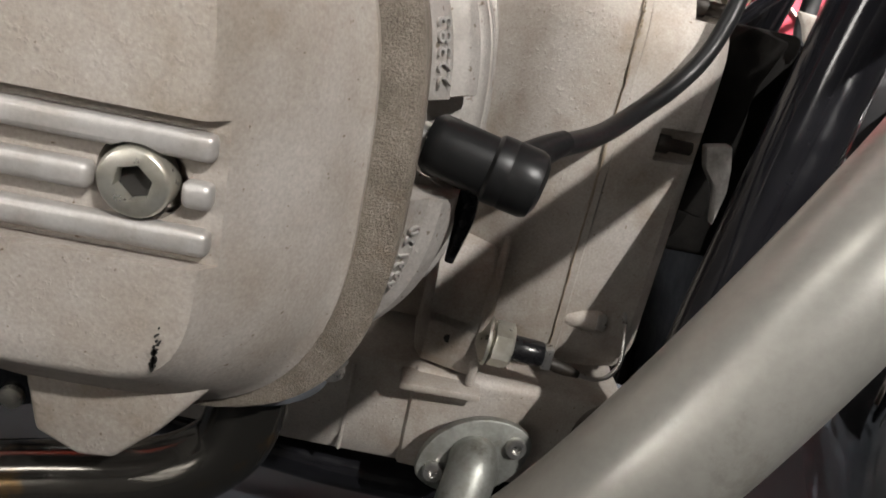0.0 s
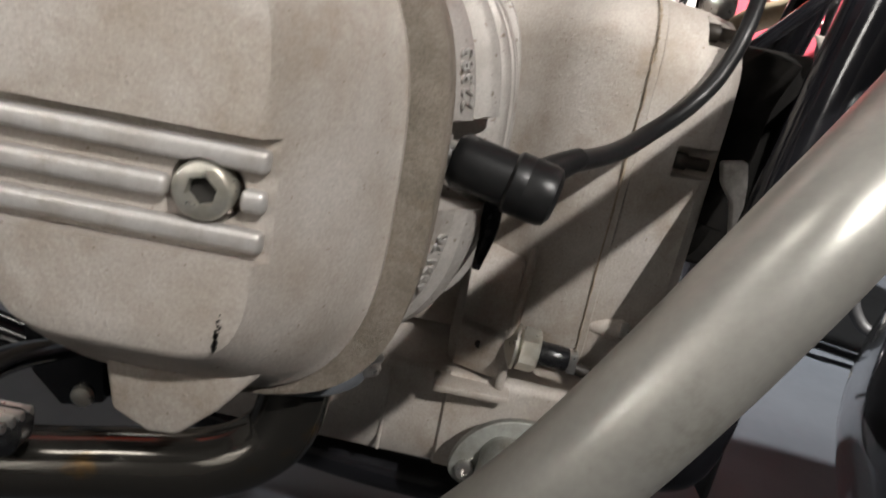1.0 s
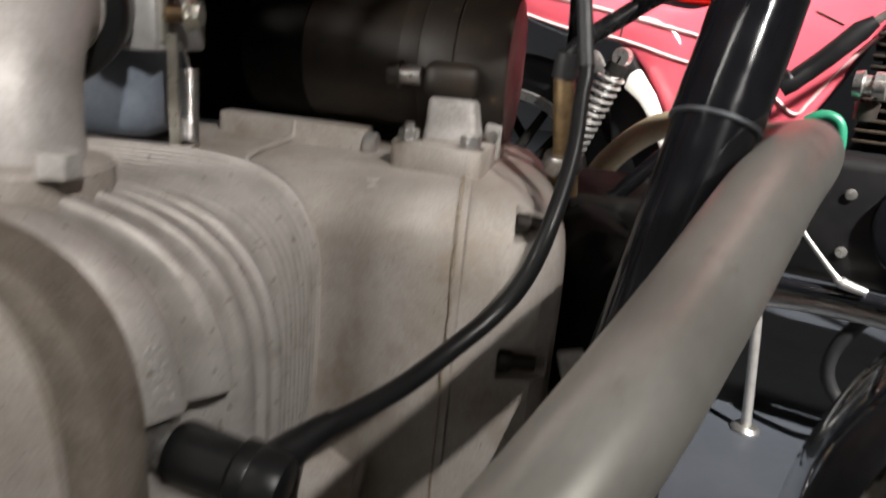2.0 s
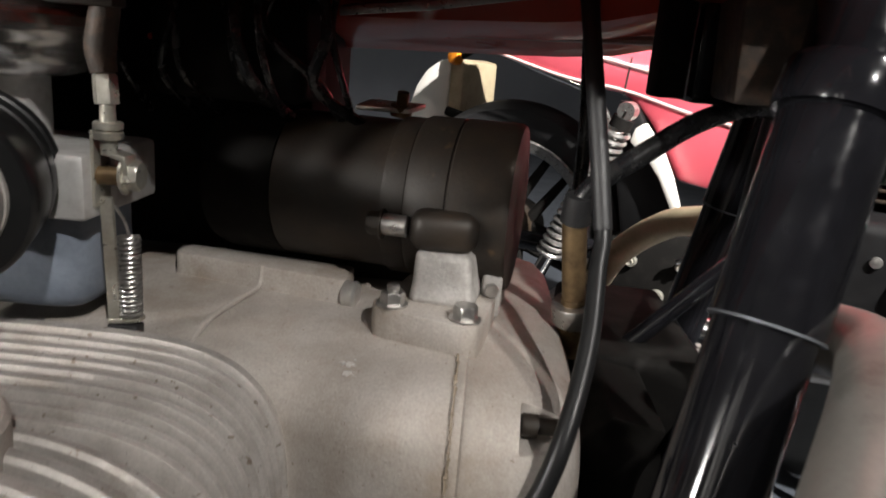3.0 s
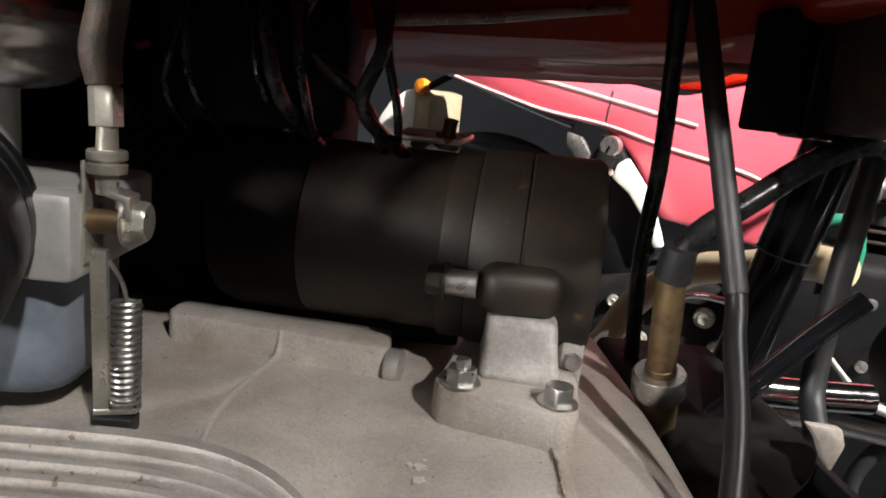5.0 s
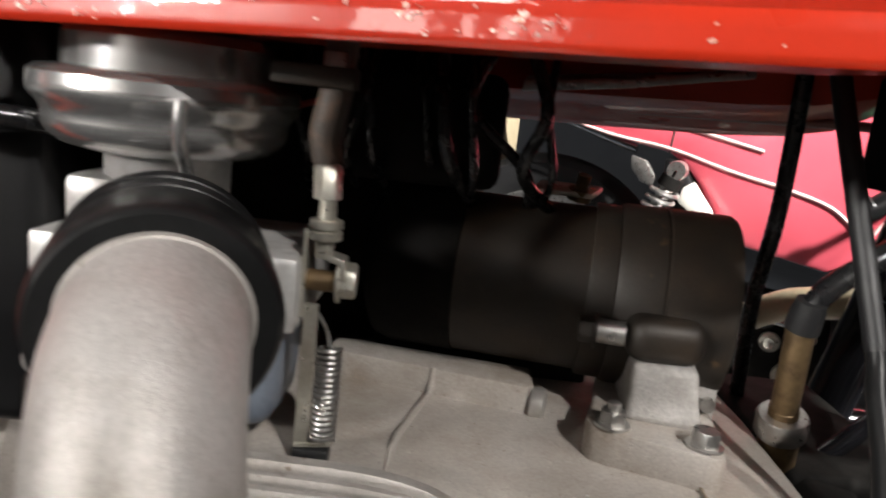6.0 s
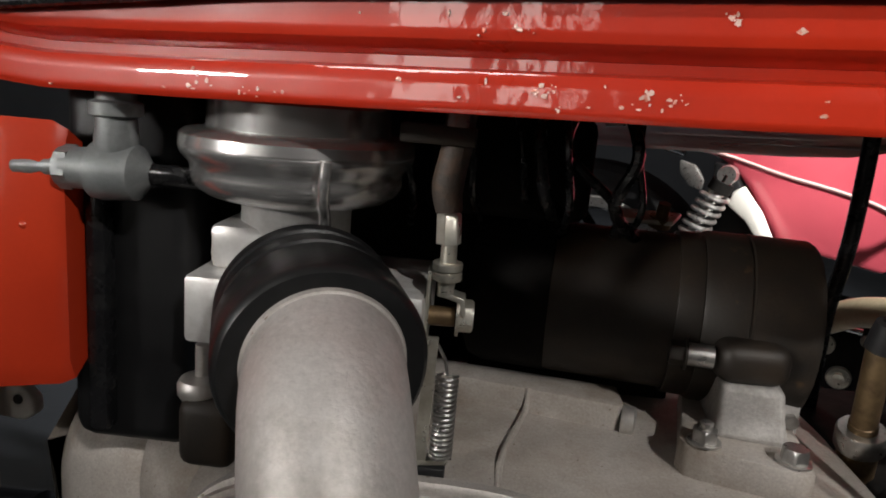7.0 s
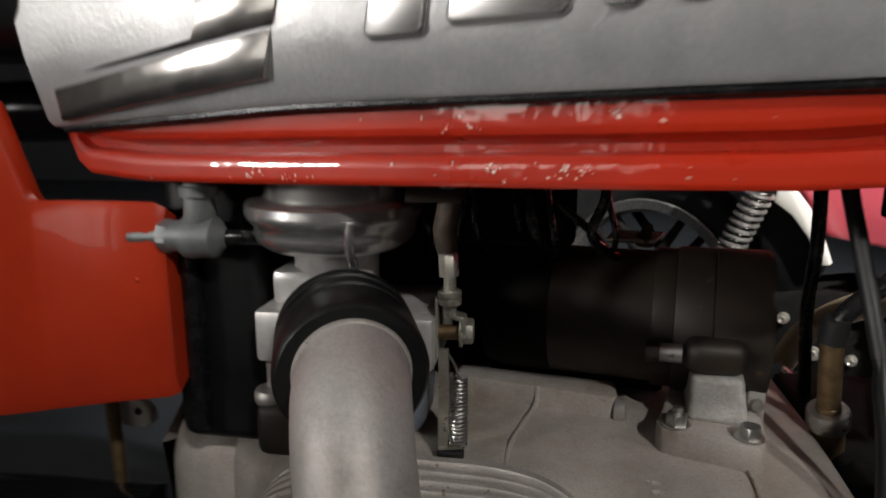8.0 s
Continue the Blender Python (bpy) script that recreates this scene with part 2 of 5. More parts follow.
def curve_points(points, steps=10):
    """Catmull-Rom through the points."""
    p = [Vector(q) for q in points]
    p = [2 * p[0] - p[1], *p, 2 * p[-1] - p[-2]]
    out = []
    for a, b, c, d in zip(p[:-3], p[1:-2], p[2:-1], p[3:]):
        for k in range(steps):
            t = k / steps
            out.append(0.5 * (2 * b + (c - a) * t + (2 * a - 5 * b + 4 * c - d) * t * t + (3 * b - a - 3 * c + d) * t ** 3))
    return out + [p[-2]]


def tube(points, radius, segs=16, steps=10, bm=None, smooth=True, flat=1.0):
    path = curve_points(points, steps) if smooth else [Vector(p) for p in points]
    radii = radius if isinstance(radius, (list, tuple)) else [radius] * 2
    at = np.linspace(0, 1, len(radii))
    rings, side = [], None
    for i, p in enumerate(path):
        way = (path[min(i + 1, len(path) - 1)] - path[max(i - 1, 0)]).normalized()
        if side is None:
            side = way.orthogonal().normalized()
        side = (side - way * side.dot(way)).normalized()
        up = way.cross(side)
        r = float(np.interp(i / (len(path) - 1), at, radii))
        rings.append([p + side * r * math.cos(a) + up * r * flat * math.sin(a) for a in np.linspace(0, 2 * math.pi, segs, endpoint=False)])
    return loft(rings, bm=bm)


def frame_of(way):
    way = Vector(way).normalized()
    side = way.orthogonal().normalized()
    return side, way.cross(side), way


def lathe(profile, at, way, segs=28, bm=None, turn=0.0, shape=None, caps=True):
    """profile: rows of (radius, distance along way). shape: factor of the radius by angle and row."""
    side, up, way = frame_of(way)
    at = Vector(at)
    rings = []
    for n, (r, h) in enumerate(profile):
        ring = []
        for k in range(segs):
            a = 2 * math.pi * k / segs + turn
            q = max(r, 1e-5) * (shape(a - turn, n) if shape else 1)
            ring.append(at + way * h + side * q * math.cos(a) + up * q * math.sin(a))
        rings.append(ring)
    return loft(rings, caps=caps, bm=bm)


def hex_factor(a):
    return math.cos(math.pi / 6) / math.cos((a + math.pi / 6) % (math.pi / 3) - math.pi / 6)


def box(lo, hi, bevel=0.002, bm=None, turn=None, segs=2):
    own = bmesh.new()
    bmesh.ops.create_cube(own, size=1)
    lo, hi = Vector(lo), Vector(hi)
    for v in own.verts:
        v.co = Vector([(lo[i] + hi[i]) / 2 + v.co[i] * (hi[i] - lo[i]) for i in range(3)])
    if bevel:
        bmesh.ops.bevel(own, geom=own.edges[:], offset=bevel, segments=segs, affect="EDGES", profile=0.5)
    if turn:
        own.transform(turn)
    if bm is None:
        return own
    me = bpy.data.meshes.new("piece")
    own.to_mesh(me)
    own.free()
    bm.from_mesh(me)
    bpy.data.meshes.remove(me)
    return bm


def prism(outline, way, bevel=0.0015, segs=2):
    """An outline of 3D points, pushed along way."""
    bm = bmesh.new()
    way = Vector(way)
    loft([[Vector(p) for p in outline], [Vector(p) + way for p in outline]], bm=bm)
    bmesh.ops.recalc_face_normals(bm, faces=bm.faces)
    if bevel:
        bmesh.ops.bevel(bm, geom=bm.edges[:], offset=bevel, segments=segs, affect="EDGES", profile=0.5)
    return bm


def cut(ob, *cutters):
    """Takes the cutters' shapes out of ob's mesh for good."""
    for bm in cutters:
        bmesh.ops.recalc_face_normals(bm, faces=bm.faces)
        me = bpy.data.meshes.new("cutter")
        bm.to_mesh(me)
        bm.free()
        tool = new("cutter", me)
        mod = ob.modifiers.new("cut", "BOOLEAN")
        mod.operation, mod.object, mod.solver = "DIFFERENCE", tool, "EXACT"
        bpy.context.view_layer.update()
        got = bpy.data.meshes.new_from_object(ob.evaluated_get(bpy.context.evaluated_depsgraph_get()))
        ob.modifiers.remove(mod)
        old, ob.data = ob.data, got
        bpy.data.meshes.remove(old)
        bpy.data.objects.remove(tool)
        bpy.data.meshes.remove(me)
    ob.data.polygons.foreach_set("use_smooth", [True] * len(ob.data.polygons))
    ob.data.set_sharp_from_angle(angle=radians(30))
    return ob


def oval(y, cx, cz, a, b, power=3.0, n=64, notch=None):
    """A rounded-square ring in the plane of that y. notch: (z low, z high, x limit)."""
    ring = []
    for k in range(n):
        t = 2 * math.pi * k / n
        c, s = math.cos(t), math.sin(t)
        x = cx + a * math.copysign(abs(c) ** (2 / power), c)
        z = cz + b * math.copysign(abs(s) ** (2 / power), s)
        if notch and notch[0] < z < notch[1] and x > notch[2]:
            x = notch[2]
        ring.append(Vector((x, y, z)))
    return ring


def hex_bolt(at, way, r, height, shank=0.0, material=None, parent=None, name="bolt", label="", washer=True):
    """A hexagon head with its washer, standing on at, facing way."""
    bm = bmesh.new()
    if washer:
        lathe([(r * 0.4, 0), (r * 1.28, 0), (r * 1.28, r * 0.18), (r * 0.4, r * 0.18)], at, way, 24, bm)
    base = r * 0.18 if washer else 0
    lathe([(r * 0.5, base), (r, base), (r, base + height * 0.85), (r * 0.86, base + height), (r * 0.1, base + height)], at, way, 36, bm,
          shape=lambda a, n: hex_factor(a) if 1 <= n <= 2 else 1)
    if shank:
        lathe([(r * 0.5, base), (r * 0.5, base + height + shank), (r * 0.4, base + height + shank * 1.2)], at, way, 16, bm)
    return part(name, bm, material or STEEL, parent, label)


def lettering(words, m, size, depth, material, parent, name="casting_number", label=""):
    data = bpy.data.curves.new(name, "FONT")
    data.body, data.size, data.extrude, data.align_x, data.align_y, data.resolution_u = words, size, depth, "CENTER", "CENTER", 3
    text = new(name, data)
    bpy.context.view_layer.update()
    me = bpy.data.meshes.new_from_object(text.evaluated_get(bpy.context.evaluated_depsgraph_get()))
    bpy.data.objects.remove(text)
    bpy.data.curves.remove(data)
    me.transform(m)
    me.materials.clear()
    me.materials.append(material)
    ob = new(name, me)
    ob.parent = parent
    if label:
        ob["label"] = label
    return ob


# ---- the hall ----
def slab(name, lo, hi, material, kind="structure", label=""):
    return tagged(part(name, box(lo, hi, 0), material), label, kind=kind)


X0, X1, Y0, Y1, TOP = -4.5, 5.0, -3.5, 5.2, 3.2
slab("floor", (X0, Y0, -0.1), (X1, Y1, 0), FLOOR, label="smooth blue-grey exhibition hall floor")
slab("ceiling", (X0, Y0, TOP), (X1, Y1, TOP + 0.1), CEILING, label="plain grey hall ceiling")
slab("wall_north", (X0, Y1, 0), (X1, Y1 + 0.15, TOP), GREY_WALL, label="plain slate-grey hall wall")
south = slab("wall_south", (X0, Y0 - 0.15, 0), (X1, Y0, TOP), WALL, label="white hall wall with three tall windows")
for number, (xa, xb) in enumerate(((-2.88, -2.23), (-1.93, -1.67), (-1.54, -1.42)), 1):
    cut(south, box((xa, Y0 - 0.3, 0.75), (xb, Y0 + 0.1, 2.55), 0))
    win = tagged(part("window_%d" % number, box((xa + 0.003, Y0 - 0.10, 0.753), (xb - 0.003, Y0 - 0.094, 2.547), 0), DAYLIGHT), "tall bright frosted window", kind="structure")
    for lo, hi in (((xa + 0.001, Y0 - 0.13, 0.751), (xa + 0.022, Y0 - 0.05, 2.549)), ((xb - 0.022, Y0 - 0.13, 0.751), (xb - 0.001, Y0 - 0.05, 2.549))):
        part("window_frame", box(lo, hi, 0.003), BLACK_STEEL, win)
slab("wall_east", (X1, Y0, 0), (X1 + 0.15, Y1, TOP), WALL, label="plain white hall wall")
slab("wall_west", (X0 - 0.15, Y0, 0), (X0, Y1, TOP), WALL, label="plain white hall wall")

# ---- the motorcycle ----
bike = thing("motorcycle", "red motorcycle with a bare aluminium flat-twin engine on grey floor", "motorcycle", (0, 0.53, 0))


def mine(name, bm, material, label="", parent=None, **more):
    ob = part(name, bm, material, parent or bike, label, **more)
    if not parent:
        ob.matrix_parent_inverse = Matrix.Translation((0, -0.53, 0))
    return ob


# valve cover with its ribbed front and socket bolt
CX = -0.094
cover = mine("valve_cover", loft([
    oval(0.1815, CX, 0.396, 0.0340, 0.0570, 4.6), oval(0.1817, CX, 0.396, 0.0425, 0.0650, 4.8), oval(0.1828, CX, 0.396, 0.0450, 0.0675, 4.8), oval(0.187, CX, 0.395, 0.0482, 0.0702, 4.4),
    oval(0.198, CX, 0.392, 0.0580, 0.0765, 3.8), oval(0.2105, CX, 0.389, 0.0675, 0.0845, 3.3), oval(0.2235, CX, 0.387, 0.0760, 0.0930, 3.0),
    oval(0.2305, CX, 0.386, 0.0795, 0.0960, 3.0), oval(0.2330, CX, 0.386, 0.0825, 0.0985, 3.0), oval(0.2370, CX, 0.386, 0.0830, 0.0990, 3.0)]), CAST,
    "grey sand-coloured cast aluminium cover with a ribbed front", smooth=50)
cut(cover, box((-0.20, 0.15, 0.3672), (-0.02, 0.1880, 0.4088), 0),
    lathe([(0.0122, 0), (0.0122, 0.05)], (-0.0672, 0.150, 0.389), (0, 1, 0), 40))
for n, z in enumerate((0.4013, 0.3880, 0.3745)):
    for xa, xb in ((-0.144, -0.0790), (-0.0554, -0.0472)) if n == 1 else ((-0.144, -0.0472),):
        rib = mine("rib", box((xa, 0.1822, z - 0.0038), (xb, 0.1885, z + 0.0038), 0.0022, segs=3), RIB_CAST, parent=cover)
        if n != 1:
            cut(rib, lathe([(0.0108, 0), (0.0108, 0.05)], (-0.0672, 0.150, 0.389), (0, 1, 0), 40))
bm = lathe([(0.008, 0.009), (0.0096, 0.009), (0.0098, 0.0015), (0.0092, 0.0004), (0.0086, 0), (0.0054, 0), (0.0051, 0.0007), (0.0051, 0.0100), (0.0005, 0.0110)],
           (-0.0672, 0.1812, 0.389), (0, 1, 0), 48, shape=lambda a, n: hex_factor(a) if n >= 5 else 1)
bolt = mine("socket_bolt", bm, ZINC, "zinc-plated flat socket-head bolt", parent=cover)
# Black plug paints the shade inside the hexagon socket.
mine("socket_floor", lathe([(0.0005, 0.0038), (0.0050, 0.0038), (0.0050, 0.0095), (0.0005, 0.0096)], (-0.0672, 0.1812, 0.389), (0, 1, 0), 48, shape=lambda a, n: hex_factor(a)), PIT, parent=cover)
rng = random.Random(3)
for k in range(17):
    u = (k / 16) ** 0.8
    x, z = -0.0580 - 0.0014 * u + rng.gauss(0, 0.0005), 0.3480 - 0.0125 * u + rng.gauss(0, 0.0003)
    w, h = (0.0003 + 0.0008 * u) * rng.uniform(0.5, 1.2), (0.0004 + 0.0008 * u) * rng.uniform(0.5, 1.3)
    y = float(np.interp(z, (0.3248, 0.3285, 0.331), (0.187, 0.1828, 0.1817))) - 0.0007
    ring = [(x + w * math.cos(a) * rng.uniform(0.4, 1.4), y, z + h * math.sin(a) * rng.uniform(0.5, 1.4)) for a in np.linspace(0, 2 * math.pi, 9, endpoint=False)]
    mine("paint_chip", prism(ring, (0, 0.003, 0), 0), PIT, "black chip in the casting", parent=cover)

# cylinder head: gasket flange, thick fins with the plug's recess
head = mine("cylinder_head", loft([oval(0.2372, -0.083, 0.385, 0.0855, 0.1005), oval(0.2380, -0.083, 0.385, 0.0865, 0.1015), oval(0.2600, -0.083, 0.385, 0.0880, 0.1025), oval(0.2612, -0.083, 0.385, 0.0870, 0.1015)]),
            ROUGH_CAST, "rough sand-cast cylinder head flange", smooth=50)
core = mine("core", loft([oval(0.2613, -0.083, 0.386, 0.064, 0.072), oval(0.330, -0.083, 0.386, 0.066, 0.072)]), FIN_CAST, parent=head)
for y0, y1, xa, xb, top in ((0.2618, 0.2805, 0.0040, 0.0108, 0.487), (0.2875, 0.2960, 0.0195, 0.0245, 0.488), (0.3020, 0.3100, 0.0260, 0.0295, 0.488), (0.3155, 0.3230, 0.0295, 0.0322, 0.487), (0.3285, 0.3345, 0.0315, 0.0340, 0.486)):
    low = 0.293
    rings = []
    shape = ((y0, xa, 0.0015), (y0 + 0.0015, xa + 0.001, 0), (y1 - 0.0030, xb - 0.0007, 0), (y1 - 0.0010, xb, 0.0006), (y1, xb, 0.0025))
    if y0 < 0.27:
        shape = ((0.2614, 0.0040, 0.0010), (0.2632, 0.0052, 0), (0.2722, 0.0122, 0), (0.2736, 0.0130, 0.0003), (0.2785, 0.0130, 0.0006), (0.2805, 0.0122, 0.0025))
    for y, x, d in shape:
        a = (x + 0.175) / 2
        rings.append(oval(y, x - a, (top + low) / 2, a - d, (top - low) / 2 - d, 2.9, 160, (0.3745, 0.4075, xa - 0.017) if y0 < 0.30 else None))
    mine("fin", loft(rings), FIN_CAST, parent=head)
web = []
for y, x, d in ((0.2612, 0.0038, 0.003), (0.2630, 0.0050, 0.0006), (0.2712, 0.0124, 0), (0.2722, 0.0180, 0), (0.2765, 0.0222, 0), (0.2800, 0.0236, 0), (0.3000, 0.0262, 0), (0.3240, 0.0285, 0.001), (0.3270, 0.0285, 0.004)):
    a = (x + 0.172) / 2
    web.append([Vector((p.x, p.y, min(p.z, 0.3735 - d))) for p in oval(y, x - a, 0.390, a - d, 0.0945 - d, 2.9, 160)])
mine("head_web", loft(web), FIN_CAST, "rough solid casting under the plug recess", parent=head)
slant = Matrix(((0, -0.610, 0.792, 0), (0, -0.792, -0.610, 0), (1, 0, 0, 0), (0, 0, 0, 1)))
lettering("22383", Matrix.Translation((0.0071, 0.2672, 0.4295)) @ pose(0, 0, 0, 0, -11, 0) @ slant, 0.0103, 0.0006, RIB_CAST, head)
lettering("4331.70", Matrix.Translation((0.0066, 0.2672, 0.3480)) @ pose(0, 0, 0, 0, 12, 0) @ slant, 0.0094, 0.0006, RIB_CAST, head)
lug_bm = prism([(-0.113, 0.210, 0.325), (-0.1115, 0.210, 0.308), (-0.108, 0.210, 0.283), (-0.093, 0.210, 0.2750), (-0.081, 0.210, 0.2760), (-0.066, 0.210, 0.290), (-0.050, 0.210, 0.310), (-0.048, 0.210, 0.325)], (0.004, 0.046, 0.003), 0.0025, 3)
mine("exhaust_lug", lug_bm, CAST, "tapered cast lug under the cylinder head", parent=head)

# barrel with thin fins
barrel = mine("cylinder_barrel", loft([oval(0.318, -0.072, 0.386, 0.080, 0.080, 3.4), oval(0.425, -0.072, 0.386, 0.080, 0.080, 3.4)]), FIN_CAST, "finned aluminium cylinder barrel")
for k in range(8):
    y = 0.3395 + 0.0092 * k
    x = 0.033 - 0.0003 * k
    a = (x + 0.170) / 2
    mine("fin", loft([oval(y + e, x - a, 0.386, a - d, 0.0985 + 0.0002 * k - d, 3.7, 80) for e, d in ((0, 0.0024), (0.0008, 0.0006), (0.0028, 0), (0.0038, 0.0006), (0.0045, 0.0022))]), FIN_CAST, parent=barrel)
mine("base_flange", loft([oval(y, -0.070, 0.386, 0.1010 - d, 0.1005 - d, 3.6, 80) for y, d in ((0.4130, 0.0020), (0.4140, 0.0004), (0.4185, 0), (0.4200, 0.0012))]), FIN_CAST, "rounded flange where the barrel meets the crankcase", parent=barrel)

# crankcase: sections along x, side wall, rolled top edge
def section(x, side, low, top, mid, r=0.040, inset=0.0):
    """Half-profile at x from the bottom, up the near side, over the top, mirrored about the middle of the machine."""
    pts = [(side + 0.03, low), (side + 0.008, low + 0.004), (side, low + 0.02), (side, (low + top) / 2), (side, top - r)]
    for k in range(1, 7):
        a = math.pi / 2 * k / 6
        pts.append((side + r - r * math.cos(a), top - r + r * math.sin(a)))
    pts += [(side + r + 0.03, top + (mid - top) * 0.5), (0.530, mid)]
    pts = [(0.53 + (y - 0.53) * (1 - inset), 0.36 + (z - 0.36) * (1 - inset)) for y, z in pts]
    return [Vector((x, y, z)) for y, z in pts] + [Vector((x, 1.06 - y, z)) for y, z in reversed(pts[:-1])]


case = mine("crankcase", loft([section(x, s, 0.242, t, m, r) for x, s, t, m, r in (
    (-0.168, 0.418, 0.460, 0.471, 0.030), (-0.150, 0.417, 0.470, 0.480, 0.030), (-0.060, 0.418, 0.475, 0.484, 0.030), (0.000, 0.418, 0.476, 0.484, 0.030), (0.025, 0.418, 0.476, 0.484, 0.030),
    (0.040, 0.413, 0.4765, 0.484, 0.032), (0.055, 0.401, 0.4775, 0.484, 0.034), (0.072, 0.390, 0.4785, 0.484, 0.036), (0.090, 0.3855, 0.4795, 0.484, 0.037), (0.1043, 0.385, 0.4795, 0.484, 0.037))]), CAST,
    "dull cast aluminium crankcase with stains", smooth=50)
timing = mine("timing_cover", loft([section(x, s, 0.244, t, m, 0.037, i) for x, s, t, m, i in (
    (0.1052, 0.3840, 0.481, 0.4855, 0), (0.1090, 0.3840, 0.481, 0.4855, 0), (0.1100, 0.3855, 0.4795, 0.484, 0), (0.135, 0.388, 0.478, 0.482, 0), (0.152, 0.391, 0.475, 0.479, 0.005), (0.160, 0.397, 0.471, 0.475, 0.02), (0.165, 0.407, 0.463, 0.467, 0.05))]), CAST,
    "cast aluminium front engine cover", smooth=50)
mine("gasket", loft([section(x, 0.3862, 0.246, 0.4785, 0.483, 0.037) for x in (0.1040, 0.1055)]), JOINT, "brown stained gasket line")
rng = random.Random(8)
ooze = [(p.x + rng.gauss(0, 0.0003), p.y, p.z) for p in curve_points(section(0.1047, 0.3838, 0.244, 0.4812, 0.4857, 0.037)[2:12], 14)]
mine("gasket_bead", tube(ooze, [max(0.0003, rng.gauss(0.00045, 0.0003)) for p in ooze], 8, smooth=False), JOINT, "brown sealant squeezed from the joint", parent=timing)
cut(timing, box((0.1325, 0.36, 0.3840), (0.162, 0.4020, 0.4025), 0.001), box((0.1340, 0.37, 0.4590), (0.156, 0.4115, 0.4750), 0.001))
for x, y, z in ((0.1335, 0.3930, 0.3932), (0.1350, 0.4075, 0.4662)):
    mine("cover_bolt", lathe([(0.002, 0), (0.0048, 0), (0.0052, 0.0006), (0.0052, 0.007), (0.0038, 0.0072), (0.0038, 0.020)], (x, y, z), (1, 0, 0), 20), DARK_STEEL, parent=timing)
mine("casting_boss", tube([(0.087, 0.398, 0.2800), (0.107, 0.3925, 0.2812), (0.1265, 0.3895, 0.2825), (0.1290, 0.3895, 0.2825)], [0.003, 0.0068, 0.0074, 0.0070], 18), CAST, parent=timing)
mine("cover_bolt", lathe([(0.002, 0.0), (0.0048, 0.0), (0.0052, 0.0005), (0.0052, 0.0050), (0.0045, 0.0056), (0.0020, 0.0057)], (0.1285, 0.3860, 0.2830), (1, -0.05, 0), 22), STEEL, parent=timing)
mine("side_boss", loft([section(x, s, 0.236, 0.316, 0.324, 0.045) for x, s in ((0.026, 0.385), (0.030, 0.3745), (0.036, 0.3725), (0.055, 0.3650), (0.0605, 0.3635), (0.0625, 0.3665))]), CAST, parent=case)
mine("casting_ridge", tube([(0.0610, 0.370, 0.236), (0.0605, 0.365, 0.275), (0.063, 0.373, 0.303), (0.066, 0.389, 0.324)], [0.003, 0.0035, 0.002], 10), CAST, parent=case)
# Black disc paints the dark of a hole; nothing is bored.
mine("oil_hole", lathe([(0.0005, -0.0004), (0.0026, -0.0004), (0.003, 0.001)], (0.0430, 0.3700, 0.2625), (0, 1, 0), 14), PIT, parent=case)

rng = random.Random(21)
for k in range(16):
    x, y = 0.0585 + rng.gauss(0, 0.0065), 0.4270 + rng.gauss(0, 0.0040)
    w = 0.0006 + 0.0020 * rng.random() ** 2
    z = 0.4775 - 0.034 + math.sqrt(max(0.0, 0.034 ** 2 - max(0.0, 0.401 + 0.034 - y) ** 2))
    ring = [(x + w * math.cos(a) * rng.uniform(0.5, 1.5), y + w * math.sin(a) * rng.uniform(0.5, 1.2), z - 0.0006) for a in np.linspace(0, 2 * math.pi, 9, endpoint=False)]
    mine("corrosion_flake", prism(ring, (0, -0.0002, 0.0010), 0), OXIDE, "pale bloom of corrosion", parent=case)

# oil pressure switch
SWITCH, SWITCH_WAY = (0.0635, 0.364, 0.2690), (1, -0.05, -0.06)
switch = mine("oil_pressure_switch", lathe([(0.003, -0.006), (0.0140, -0.0005), (0.0142, 0.0012), (0.007, 0.0014), (0.007, 0.0034), (0.0122, 0.0035), (0.0125, 0.0040), (0.0125, 0.0135), (0.0112, 0.0148), (0.004, 0.0150)], SWITCH, SWITCH_WAY, 36,
              shape=lambda a, n: hex_factor(a) * 1.08 if 5 <= n <= 7 else 1), ZINC, "zinc-plated hexagon switch body")
mine("insulator", lathe([(0.0072, 0.0145), (0.0074, 0.0150), (0.0074, 0.0320), (0.0065, 0.0335), (0.002, 0.0338)], SWITCH, SWITCH_WAY, 28), RUBBER, "black plastic insulator", parent=switch)
mine("terminal", box((0.0965, 0.3575, 0.2600), (0.1020, 0.3655, 0.2735), 0.0009), STEEL, parent=switch)
mine("connector", tube([(0.1015, 0.3620, 0.2630), (0.1090, 0.3620, 0.2612), (0.1200, 0.3622, 0.2585)], [0.0036, 0.0042, 0.0038, 0.0022], 12), DARK_STEEL, parent=switch)
mine("switch_wire", tube([(0.1190, 0.3622, 0.2588), (0.1290, 0.3628, 0.2570), (0.1380, 0.3640, 0.2600), (0.1435, 0.3670, 0.2690), (0.1450, 0.3780, 0.2820), (0.146, 0.392, 0.290)], 0.0014, 10), STEEL, "thin grey wire", parent=switch)

# sump and oil pipe flange
sump = mine("sump", loft([section(x, s, 0.158, 0.2365, 0.237, 0.006) for x, s in ((-0.160, 0.386), (0.0285, 0.378), (0.030, 0.3745), (0.056, 0.3720), (0.150, 0.374), (0.158, 0.388))]), CAST, "cast aluminium oil sump")
mine("sump_rib", tube([(-0.008, 0.3795, 0.230), (-0.009, 0.3790, 0.168)], 0.0013, 10), CAST, parent=sump)
mine("sump_lip", box((0.020, 0.360, 0.2295), (0.068, 0.380, 0.2345), 0.0015), CAST, parent=sump)
